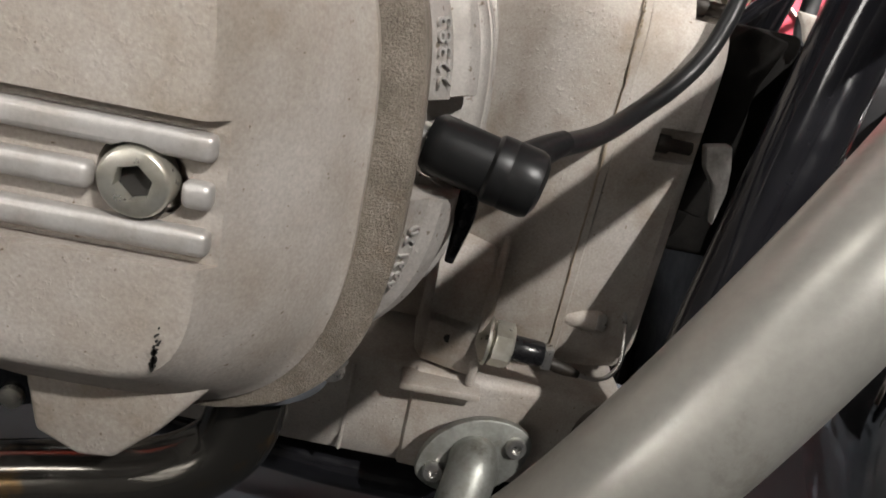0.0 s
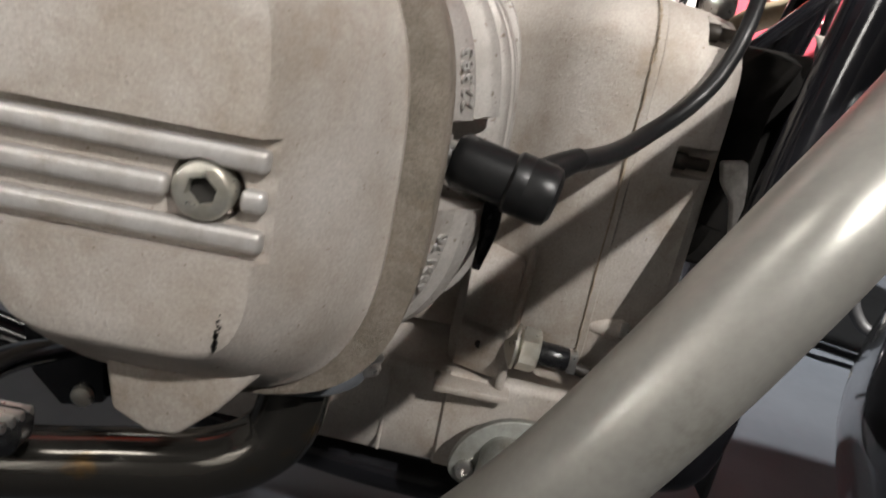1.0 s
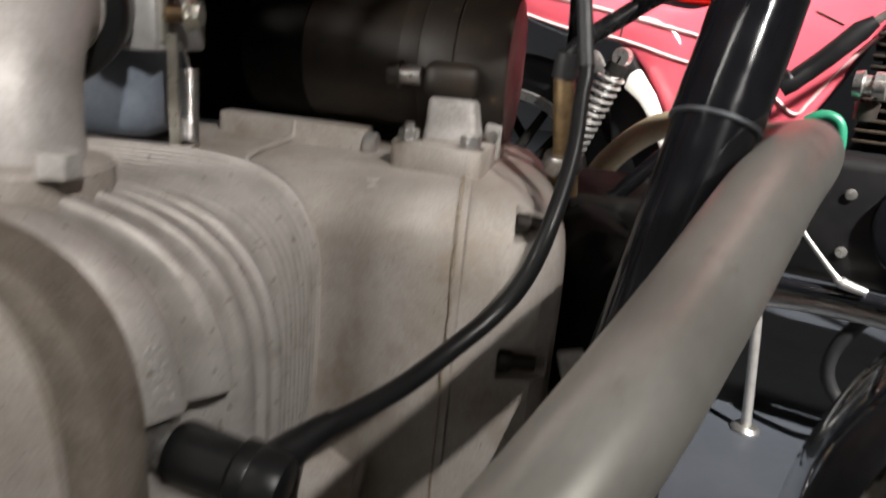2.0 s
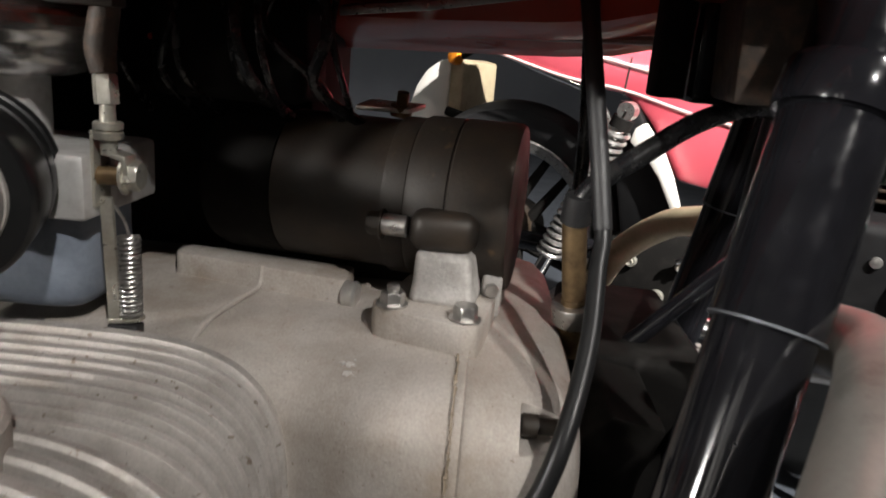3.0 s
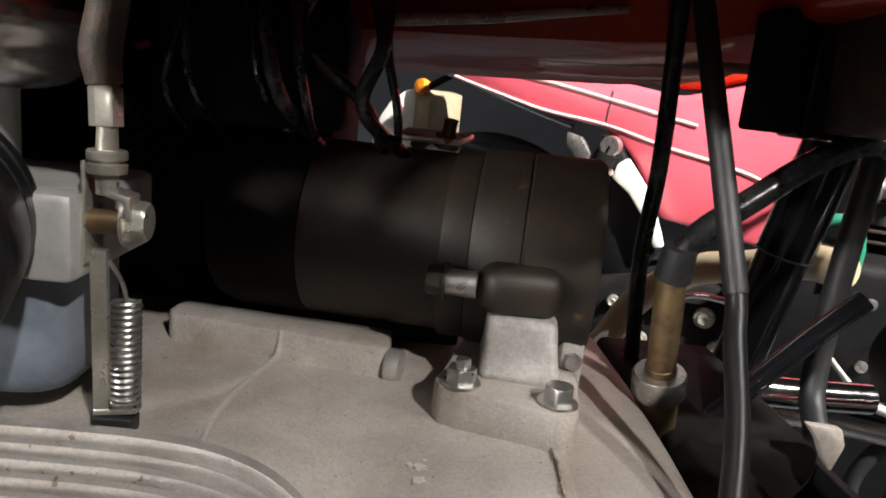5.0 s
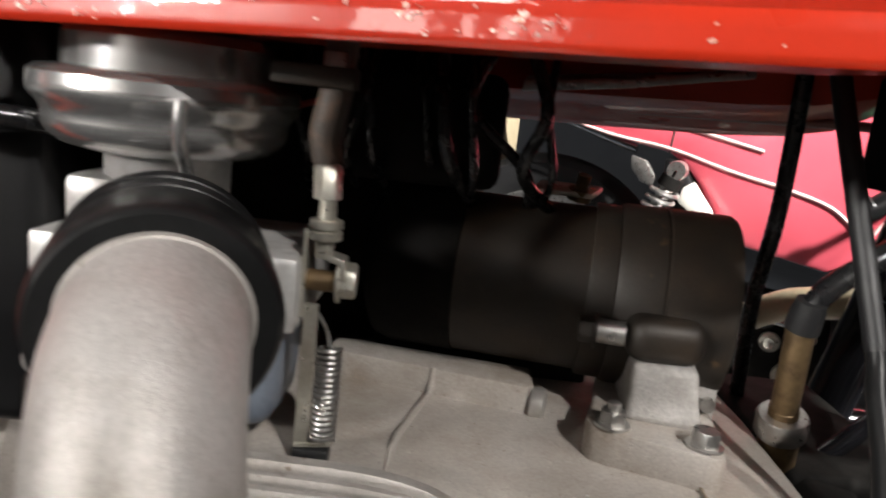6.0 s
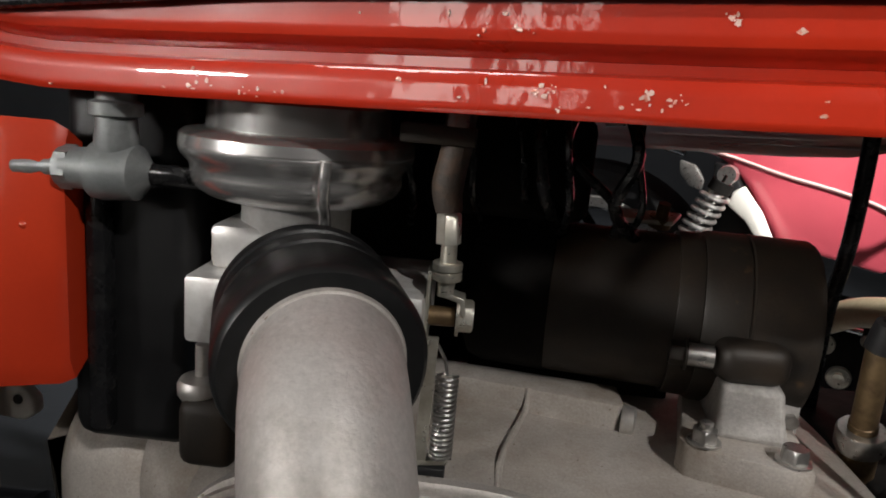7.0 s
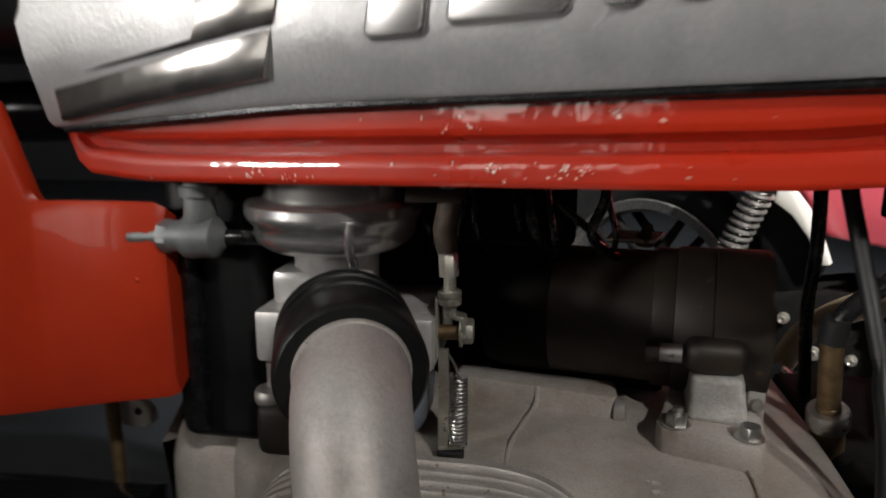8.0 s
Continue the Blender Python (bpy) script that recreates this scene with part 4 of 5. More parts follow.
# throttle linkage
link = mine("throttle_bracket", prism([(-0.0640, 0.4260, 0.5400), (-0.0640, 0.4400, 0.5400), (-0.0640, 0.4400, 0.5745), (-0.0640, 0.4260, 0.5745)], (0.0016, 0, 0), 0.0004), ZINC, "zinc-plated throttle bracket")
mine("lever_arm", loft([[Vector((x, y, z)) for x, y in ((-0.0640 + d, 0.4285 + e), (-0.0585 + d, 0.4285 + e), (-0.0585 + d, 0.4310 + e), (-0.0640 + d, 0.4310 + e))] for z, d, e in ((0.4810, -0.0005, 0.008), (0.4830, -0.0005, 0.008), (0.538, 0.001, 0.002), (0.5440, 0.001, 0.002))]), ZINC, parent=link)
mine("arm_foot", prism([(-0.0645, 0.4360, 0.4805), (-0.0490, 0.4360, 0.4825), (-0.0490, 0.4420, 0.4825), (-0.0645, 0.4420, 0.4805)], (0, 0, 0.0022), 0.0004), ZINC, parent=link)
mine("arm_stop", box((-0.0650, 0.4350, 0.4740), (-0.0500, 0.4430, 0.4806), 0.001), SOFT_RUBBER, "black rubber stop", parent=link)
mine("bush", lathe([(0.002, 0), (0.0042, 0), (0.0042, 0.0125), (0.002, 0.0126)], (-0.0640, 0.4305, 0.5540), (1, 0.04, 0.02), 22), BRASS, parent=link)
hex_bolt((-0.0510, 0.4315, 0.5550), (1, 0.04, 0), 0.0070, 0.006, 0, ZINC, link, "bush_nut")
mine("tab", prism([(-0.0570, 0.4250, 0.5660), (-0.0480, 0.4250, 0.5640), (-0.0470, 0.4250, 0.5560), (-0.0490, 0.4250, 0.5560), (-0.0500, 0.4250, 0.5620), (-0.0570, 0.4250, 0.5640)], (0, 0.010, 0), 0.0003), ZINC, parent=link)
mine("adjuster_nut", lathe([(0.002, -0.010), (0.0035, -0.010), (0.0038, -0.003), (0.0060, -0.003), (0.0063, -0.0025), (0.0063, 0.0), (0.0052, 0.0005), (0.0052, 0.001), (0.0063, 0.0015), (0.0063, 0.0040), (0.0058, 0.0045), (0.0035, 0.0045), (0.0032, 0.012)], (-0.0562, 0.4280, 0.5740), (0, 0, 1), 30), ZINC, parent=link)
mine("adjuster_barrel", lathe([(0.003, 0), (0.0052, 0), (0.0052, 0.012), (0.0040, 0.013)], (-0.0567, 0.4285, 0.5860), (-0.05, 0.03, 1), 36, shape=lambda a, n: hex_factor(a) if 1 <= n <= 2 else 1), ZINC, parent=link)
mine("cable_sleeve", tube([(-0.0577, 0.4292, 0.599), (-0.0590, 0.4295, 0.610), (-0.0565, 0.430, 0.628), (-0.055, 0.43, 0.66)], [0.0055, 0.0065, 0.0062, 0.006], 16), RUST, "rusty brown cable sleeve", parent=link)
mine("cable_bracket", box((-0.0790, 0.4220, 0.6260), (-0.0490, 0.4340, 0.6335), 0.001), DARK_STEEL, parent=link)
hex_bolt((-0.0565, 0.4250, 0.6335), (0, 0, 1), 0.0045, 0.005, 0, STEEL, link, "bracket_bolt", washer=False)
coil = [(-0.0525 + 0.0046 * math.cos(a), 0.4355 + 0.0046 * math.sin(a), 0.4860 + 0.0400 * a / (2 * math.pi * 17)) for a in np.linspace(0, 2 * math.pi * 17, 17 * 14)]
mine("return_spring", tube(coil, 0.0008, 6, smooth=False), STEEL, "steel return spring", parent=link)
mine("spring_hook", tube([(-0.0525, 0.4355, 0.526), (-0.054, 0.4345, 0.533), (-0.0575, 0.4330, 0.540)], 0.0008, 8), STEEL, parent=link)

# fuel tap, air box, side panel
tap = mine("fuel_tap", lathe([(0.004, -0.024), (0.0115, -0.018), (0.0125, -0.004), (0.0118, 0.000), (0.009, 0.0005), (0.0085, 0.012), (0.004, 0.0125)], (-0.2050, 0.428, 0.6030), (-1, 0, 0), 30), TAP_GREY, "grey cast fuel tap")
hex_bolt((-0.2140, 0.428, 0.6030), (-1, 0, 0), 0.0095, 0.006, 0, TAP_GREY, tap, "tap_nut", washer=False)
mine("tap_spindle", lathe([(0.0044, 0), (0.0044, 0.008), (0.0036, 0.010), (0.0042, 0.014), (0.0040, 0.022), (0.001, 0.026)], (-0.2175, 0.428, 0.6030), (-1, 0, -0.06), 16), TAP_GREY, parent=tap)
mine("tap_neck", lathe([(0.008, 0), (0.0090, 0.004), (0.0080, 0.016), (0.0105, 0.017), (0.0105, 0.022), (0.0080, 0.023), (0.0080, 0.036)], (-0.1960, 0.428, 0.609), (0, 0, 1), 24), TAP_GREY, parent=tap)
mine("fuel_hose", tube([(-0.184, 0.428, 0.603), (-0.174, 0.434, 0.602), (-0.160, 0.445, 0.600), (-0.148, 0.46, 0.60)], 0.0048, 14), RUBBER, "black fuel hose", parent=tap)
mine("air_box", box((-0.232, 0.447, 0.468), (-0.172, 0.640, 0.660), 0.010, segs=3), BLACK_PLASTIC, "black plastic air box")
mine("air_box_edge", box((-0.2175, 0.438, 0.478), (-0.2080, 0.452, 0.612), 0.003), RUBBER, "black rubber edge strip")
panel = mine("side_panel", loft([[Vector((x, y, z)) for z, x, y in ((zl, xx, yy), (zl + 0.010, xx, yy - 0.004), (zh - 0.010, xx, yy - 0.004), (zh, xx, yy), (zh - 0.006, xx, yy + 0.010), (zl + 0.006, xx, yy + 0.010))]
                               for xx, yy, zl, zh in ((-0.700, 0.430, 0.430, 0.640), (-0.500, 0.418, 0.465, 0.680), (-0.330, 0.420, 0.489, 0.690), (-0.3140, 0.4225, 0.491, 0.682), (-0.3010, 0.4270, 0.492, 0.630), (-0.2950, 0.4275, 0.493, 0.621), (-0.2600, 0.4290, 0.499, 0.6215), (-0.2240, 0.4290, 0.505, 0.6215), (-0.2190, 0.4320, 0.507, 0.6180))]), DEEP_RED, "glossy orange-red painted side panel", smooth=50)
mine("panel_blemish", lathe([(0.0002, -0.0016), (0.0012, -0.0012), (0.0022, 0)], (-0.2360, 0.4255, 0.5770), (0, 1, 0), 14), DEEP_RED, parent=panel)
mine("seat", box((-0.95, 0.40, 0.705), (-0.272, 0.66, 0.80), 0.03, segs=4), SOFT_RUBBER, "black vinyl seat")
rear_bracket = mine("rear_bracket", prism([(-0.325, 0.520, 0.434), (-0.306, 0.520, 0.4325), (-0.2985, 0.520, 0.4375), (-0.2990, 0.520, 0.4470), (-0.3060, 0.520, 0.4545), (-0.3170, 0.520, 0.4600), (-0.3260, 0.520, 0.4560)], (0, 0.010, 0), 0.0025, 3), WHITE, "small white bracket with a bolt hole")
# The bolt hole's darkness is painted as a black disc.
mine("bracket_hole", lathe([(0.0005, -0.0006), (0.0030, -0.0006), (0.0032, 0.004)], (-0.309, 0.5200, 0.4465), (0, 1, 0), 18), PIT, parent=rear_bracket)
mine("brake_rod", tube([(-0.325, 0.512, 0.465), (-0.322, 0.510, 0.41), (-0.32, 0.508, 0.34)], 0.005, 12), BRASS, "brass-coloured brake rod")
gearbox = mine("gearbox_housing", loft([section(x, s, 0.20, t, m, 0.035) for x, s, t, m in ((-0.272, 0.505, 0.430, 0.450), (-0.262, 0.486, 0.458, 0.482), (-0.250, 0.477, 0.466, 0.490), (-0.215, 0.466, 0.470, 0.494), (-0.2085, 0.469, 0.467, 0.491), (-0.2050, 0.463, 0.471, 0.494), (-0.1850, 0.450, 0.470, 0.490), (-0.1660, 0.440, 0.462, 0.482))]), CAST, "rounded cast gearbox housing", smooth=60)
mine("swingarm_shell", tube([(-0.29, 0.50, 0.36), (-0.45, 0.49, 0.36), (-0.80, 0.47, 0.33)], 0.035, 20), BLACK_PAINT, "black swingarm")

# fuel tank: outer skin, groove above the seam, tunnel underneath
def tank_ring(x, drop, tuck, rise=0.0):
    """drop: the seam's height; tuck: how far the sides are drawn in."""
    half = [(0.385 + tuck, drop), (0.3837 + tuck, drop + 0.0014), (0.3835 + tuck, drop + 0.0026), (0.3835 + tuck, drop + 0.0040), (0.3835 + tuck, drop + 0.0080), (0.3835 + tuck, drop + 0.0100), (0.3850 + tuck, drop + 0.0135), (0.3905 + tuck, drop + 0.0150), (0.3905 + tuck, drop + 0.0185), (0.3830 + tuck, drop + 0.0205),
            (0.3782 + tuck, drop + 0.0226), (0.3773 + tuck, drop + 0.0250), (0.3772 + tuck, drop + 0.0265), (0.3772 + tuck, drop + 0.0380), (0.3772 + tuck, drop + 0.0460), (0.3700 + tuck, drop + 0.075), (0.3680 + tuck, drop + 0.11 + rise), (0.385 + tuck, drop + 0.15 + rise), (0.430 + tuck * 0.5, drop + 0.19 + rise), (0.53, drop + 0.205 + rise)]
    under = [(0.53, drop + 0.075), (0.492, drop + 0.070), (0.470, drop + 0.050), (0.462, drop + 0.010), (0.450, drop + 0.006), (0.400 + tuck, drop + 0.004), (0.3885 + tuck, drop + 0.001)]
    def far(y, z):
        return 1.06 - y, z - 0.007 * min(1.0, max(0.0, (0.53 - y) / 0.14)) * (z < drop + 0.08)

    mirrored = [far(y, z) for y, z in reversed(half[:-1])]
    back = [far(y, z) for y, z in reversed(under[1:])]
    return [Vector((x, y, z)) for y, z in half + mirrored], [Vector((x, y, z)) for y, z in mirrored[-1:] + back + under + half[:1]]


tank_rows = [tank_ring(x, d, t, r) for x, d, t, r in (
    (-0.286, 0.735, 0.050, -0.045), (-0.281, 0.712, 0.026, -0.035), (-0.272, 0.682, 0.010, -0.025), (-0.262, 0.655, 0.003, -0.015), (-0.254, 0.6425, 0.001, -0.01), (-0.245, 0.6370, 0.0, 0), (-0.205, 0.6330, 0, 0), (-0.15, 0.6318, 0, 0), (-0.06, 0.6310, 0, 0.005), (0.04, 0.6300, 0, 0.01), (0.11, 0.6300, 0.0, 0.015), (0.145, 0.6318, 0.001, 0.02), (0.172, 0.637, 0.005, 0.018), (0.195, 0.648, 0.014, 0.012), (0.215, 0.668, 0.028, 0.005), (0.27, 0.70, 0.05, 0.0))]
tank = mine("fuel_tank", loft([a for a, b in tank_rows], closed=False, caps=False), RED, "glossy red enamelled fuel tank with a pressed seam", smooth=38)
under_bm = loft([b for a, b in tank_rows], closed=False, caps=False)
for a, b in (tank_rows[0], tank_rows[-1]):
    under_bm.faces.new([under_bm.verts.new(v) for v in a + b[1:-1]])
mine("tank_underside", under_bm, DEEP_RED, "dull dark red painted tank floor", parent=tank, doubles=True)
# Thin ridge whose pale colour stands for the flange's edge highlight.
mine("seam_bead", tube([(0.0, 0.645, 0.640), (0.03, 0.635, 0.634), (0.06, 0.633, 0.6325), (0.20, 0.637, 0.6315)], 0.0028, 8), EDGE_LIGHT, parent=tank)
# Pale flecks paint the glints of lamp light along the tank's seam.
rng = random.Random(11)
for k in range(26):
    x = rng.uniform(-0.21, 0.13)
    z = rng.choice((0.6345, 0.6350, 0.636, 0.639, 0.641, 0.657, 0.661))
    y = 0.3833 if z < 0.65 else 0.3770
    w, h = 0.0004 + 0.0015 * rng.random() ** 3, 0.0003 + 0.0009 * rng.random() ** 2
    ring = [(x + w * math.cos(a) * rng.uniform(0.5, 1.2), y - 0.0003, z + h * math.sin(a) * rng.uniform(0.5, 1.2)) for a in np.linspace(0, 2 * math.pi, 8, endpoint=False)]
    mine("paint_chip", prism(ring, (0, 0.0012, 0), 0), GLINT, parent=tank)
# Clusters of the same painted glints.
for cx, cz, cy, count, spread in ((0.047, 0.661, 0.3770, 9, 0.0016), (-0.0075, 0.639, 0.3833, 9, 0.0022), (-0.003, 0.634, 0.3833, 4, 0.0012), (0.0225, 0.638, 0.3833, 11, 0.0020), (0.033, 0.637, 0.3833, 6, 0.0018), (-0.014, 0.656, 0.3770, 5, 0.0015), (-0.132, 0.639, 0.3833, 6, 0.003), (-0.112, 0.636, 0.3833, 5, 0.003), (-0.027, 0.655, 0.3770, 4, 0.002)):
    for k in range(count):
        x, z = cx + rng.gauss(0, spread), cz + rng.gauss(0, spread * 0.6)
        w = 0.0003 + 0.0010 * rng.random() ** 2
        ring = [(x + w * math.cos(a) * rng.uniform(0.4, 1.3), cy - 0.0003, z + w * math.sin(a) * rng.uniform(0.4, 1.2)) for a in np.linspace(0, 2 * math.pi, 8, endpoint=False)]
        mine("paint_chip", prism(ring, (0, 0.0014, 0), 0), GLINT, parent=tank)
pad_rows = []
for x, e in ((-0.2560, 0.003), (-0.2530, 0.0), (-0.20, 0), (-0.10, 0), (0.0, 0), (0.10, 0), (0.20, 0.0), (0.24, 0.003)):
    lean = -0.006 * max(0.0, min(1.0, (-0.10 - x) / 0.15))
    ring = []
    for y, z in ((0.3755, 0.6685 + lean), (0.3690, 0.6690 + lean), (0.3665, 0.6720 + lean), (0.3610, 0.700), (0.3600, 0.735), (0.3640, 0.760), (0.3690, 0.764), (0.3800, 0.764)):
        ring.append(Vector((x - (z - 0.668) * 0.2, y + e, z)))
    pad_rows.append(ring)
pad = mine("knee_pad", loft(pad_rows), PAD_RUBBER, "dark grey grained rubber knee pad", smooth=40)
for k in range(3):
    rise, y0 = 0.0225 * k, 0.3605 - 0.0006 * k
    mine("emblem_bar", prism([(-0.240 - 0.003 * k, y0 + 0.0035, 0.6650 + rise * 0.9), (-0.108 + 0.007 * k, y0, 0.6800 + rise), (-0.102 + 0.007 * k, y0 - 0.0005, 0.7015 + rise), (-0.243 - 0.003 * k, y0 + 0.0030, 0.6815 + rise * 0.9)], (0, 0.006, 0), 0.0008), BAR_CHROME, parent=pad)
for xa, xb, za in ((-0.056, -0.029, 0.6925), (-0.019, 0.0295, 0.6955), (0.0425, 0.056, 0.6965), (0.068, 0.081, 0.6970), (0.097, 0.129, 0.6980)):
    mine("emblem_block", prism([(xa + 0.003, 0.3592, za), (xb - 0.002, 0.3592, za), (xb + 0.001, 0.3588, za + 0.003), (xb + 0.008, 0.3575, 0.7350), (xa + 0.008, 0.3575, 0.7350), (xa, 0.3588, za + 0.003)], (0, 0.006, 0), 0.0016, 3), POLISHED, parent=pad)
mine("pad_edge", tube([(-0.249, 0.3745, 0.6615), (-0.20, 0.3735, 0.6635), (-0.15, 0.3728, 0.6655), (-0.10, 0.3728, 0.6675), (0.0, 0.3728, 0.6675), (0.23, 0.3728, 0.6670)], 0.0024, 10), RUBBER, parent=pad)
# the tank sits askew: turned with the machine and leaning on its stand
askew = Matrix.Translation((-0.050, 0.378, 0.640)) @ pose(0, 0, 0, -3.0, -2.4, -13.0) @ Matrix.Translation((0.030, -0.3835, -0.6306))
for ob in (tank, pad, *tank.children, *pad.children):
    ob.data.transform(askew)
mine("tank_bracket", box((0.2125, 0.515, 0.6045), (0.2325, 0.540, 0.66), 0.002), BLACK_PAINT, "black tank bracket")
mine("relay_box", box((0.1935, 0.515, 0.606), (0.2095, 0.540, 0.66), 0.002), BLACK_STEEL, "small black relay box")

# backbone and wiring in the dark between tank and engine
mine("frame_backbone", tube([(-0.9, 0.53, 0.66), (-0.3, 0.53, 0.67), (0.1, 0.53, 0.69), (0.30, 0.53, 0.74)], 0.022, 20), BLACK_PAINT, "black frame backbone tube")
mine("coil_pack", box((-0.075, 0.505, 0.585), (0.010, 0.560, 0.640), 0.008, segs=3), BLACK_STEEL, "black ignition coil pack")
rng = random.Random(4)
for k in range(9):
    x = -0.075 + 0.013 * k
    y = 0.49 + 0.02 * rng.random()
    mine("wire", tube([(x, y, 0.655), (x + 0.012 * rng.uniform(-1, 1), y - 0.012, 0.625), (x + 0.02 * rng.uniform(-1, 1), y - 0.006, 0.598), (x + 0.03 * rng.uniform(-0.5, 1), y + 0.03, 0.575)], rng.uniform(0.0016, 0.0034), 8), RUBBER, "black wiring lead")
mine("frame_gusset", prism([(0.018, 0.545, 0.6345), (0.070, 0.545, 0.6415), (0.135, 0.545, 0.6535), (0.135, 0.545, 0.6575), (0.070, 0.545, 0.6470), (0.018, 0.545, 0.6400)], (0.004, 0.03, 0.004), 0.001), STEEL, "grey steel gusset under the tank")
mine("lead", tube([(-0.066, 0.55, 0.600), (-0.056, 0.55, 0.612), (-0.041, 0.55, 0.610), (-0.027, 0.55, 0.596), (-0.018, 0.55, 0.575)], 0.0022, 10), CREAM_TUBE, "thin cream lead")
mine("lead", tube([(-0.100, 0.56, 0.614), (-0.063, 0.56, 0.626), (-0.024, 0.56, 0.621), (0.005, 0.56, 0.603)], 0.0018, 10), PRIMER, "thin dark red lead")
mine("terminal_nut", lathe([(0.002, 0), (0.0065, 0), (0.0065, 0.006), (0.0035, 0.0062), (0.0035, 0.014)], (0.056, 0.552, 0.5815), (0.1, -0.2, 1), 24), BRASS, "brass starter terminal", parent=starter)
mine("terminal_strap", prism([(0.030, 0.545, 0.5830), (0.062, 0.545, 0.5830), (0.070, 0.560, 0.5860), (0.036, 0.562, 0.5860)], (0, 0, 0.003), 0.0006), ZINC, parent=starter)
# Added black block, no real part; it keeps the gap under the tank dark.
mine("rear_frame_box", box((-0.31, 0.575, 0.478), (0.000, 0.690, 0.690), 0.012), BLACK_STEEL, "matt black block added to darken the gap under the tank")
# Twin of the near alloy carburettor; black puts its shade into the colour.
mine("far_carburettor", lathe([(0.02, 0.50), (0.03, 0.53), (0.026, 0.58), (0.05, 0.60), (0.05, 0.63), (0.02, 0.64)], (-0.128, 0.70, 0), (0, 0, 1), 28), BLACK_STEEL, "carburettor on the far side, its shade painted as black")
far_barrel = mine("far_cylinder", loft([oval(y, -0.072, 0.386, 0.09, 0.085, 3.5, 48) for y in (0.652, 0.80)]), FIN_CAST, "finned cylinder on the far side")

# front wheel under a chrome mudguard
HUB = Vector((0.602, 0.475, 0.235))
front = mine("front_wheel", lathe([(0.172, -0.030), (0.202, -0.042), (0.226, -0.034), (0.234, 0), (0.226, 0.034), (0.202, 0.042), (0.172, 0.030), (0.172, -0.030)], HUB, (0, 1, 0), 64, caps=False), TYRE, "black road tyre on the front wheel")
mine("wheel_rim", lathe([(0.156, -0.028), (0.173, -0.031), (0.173, 0.031), (0.156, 0.028), (0.148, 0), (0.156, -0.028)], HUB, (0, 1, 0), 48, caps=False), CHROME, parent=front)
mine("hub_shell", lathe([(0.012, -0.06), (0.070, -0.045), (0.074, 0.045), (0.012, 0.06)], HUB, (0, 1, 0), 32), CAST, parent=front)
for k in range(18):
    a = 2 * math.pi * k / 18
    mine("spoke", tube([HUB + Vector((0.070 * math.cos(a), 0.03 * (-1) ** k, 0.070 * math.sin(a))), HUB + Vector((0.157 * math.cos(a + 0.25), 0, 0.157 * math.sin(a + 0.25)))], 0.0018, 6, smooth=False), STEEL, parent=front)
guard_shape = ((-0.062, 0.2055), (-0.060, 0.2155), (-0.055, 0.2295), (-0.044, 0.2400), (-0.025, 0.2470), (0, 0.2495), (0.025, 0.2470), (0.044, 0.2400), (0.055, 0.2295), (0.060, 0.2155), (0.062, 0.2055),
               (0.058, 0.2155), (0.053, 0.2275), (0.042, 0.2380), (0.024, 0.2445), (0, 0.2470), (-0.024, 0.2445), (-0.042, 0.2380), (-0.053, 0.2275), (-0.058, 0.2155))
guard = mine("front_mudguard", loft([[HUB + Vector((r * math.cos(a), y, r * math.sin(a))) for y, r in guard_shape] for a in np.linspace(radians(15), radians(228), 72)]), CHROME, "curved chrome front mudguard", smooth=60)
mine("guard_lip", tube([HUB + Vector((0.2060 * math.cos(a), -0.0625, 0.2060 * math.sin(a))) for a in np.linspace(radians(15), radians(228), 60)], 0.0035, 8, smooth=False), CHROME, parent=guard)

# ---- the bike behind: x forwards along it, y to its far side, parked at an angle ----
other = thing("motorcycle", "pinkish-red moped with white panels and chrome shock absorber, parked behind", "motorcycle")
other.matrix_world = pose(0.175, 1.53, 0, 0, 0, -27)


def theirs(name, bm, material, label="", parent=None):
    return part(name, bm, material, parent or other, label)


def plate(shape, near, thick, bevel=0.003):
    """A side view (x, z), standing near metres to the near side, thick metres deep."""
    return prism([(x, -near, z) for x, z in shape], (0, thick, 0), bevel)


def side_tube(shape, near, radius, segs=12, **more):
    return tube([(x, -near, z) for x, z in shape], radius, segs, **more)


AXLE = Vector((0.0, 0.0, 0.295))
wheel = theirs("rear_wheel", lathe([(0.180, -0.022), (0.205, -0.036), (0.232, -0.034), (0.246, -0.018), (0.250, 0), (0.246, 0.018), (0.232, 0.034), (0.205, 0.036), (0.180, 0.022), (0.180, -0.022)], AXLE, (0, 1, 0), 72, caps=False), TYRE, "black rear tyre")
theirs("rim", lathe([(0.160, -0.024), (0.178, -0.028), (0.181, -0.026), (0.181, 0.026), (0.178, 0.028), (0.160, 0.024), (0.152, 0.0), (0.160, -0.024)], AXLE, (0, 1, 0), 56, caps=False), STEEL, parent=wheel)
theirs("hub", lathe([(0.012, -0.06), (0.050, -0.045), (0.055, 0.045), (0.012, 0.06)], AXLE, (0, 1, 0), 28), DARK_STEEL, parent=wheel)
for k in range(5):
    a = 2 * math.pi * k / 5 + 0.98
    for da in (-0.16, 0.16):
        theirs("spoke", tube([AXLE + Vector((0.045 * math.cos(a + da * 3), 0, 0.045 * math.sin(a + da * 3))), AXLE + Vector((0.158 * math.cos(a + da), 0, 0.158 * math.sin(a + da)))], [0.012, 0.008], 10, smooth=False), BLACK_STEEL, parent=wheel)
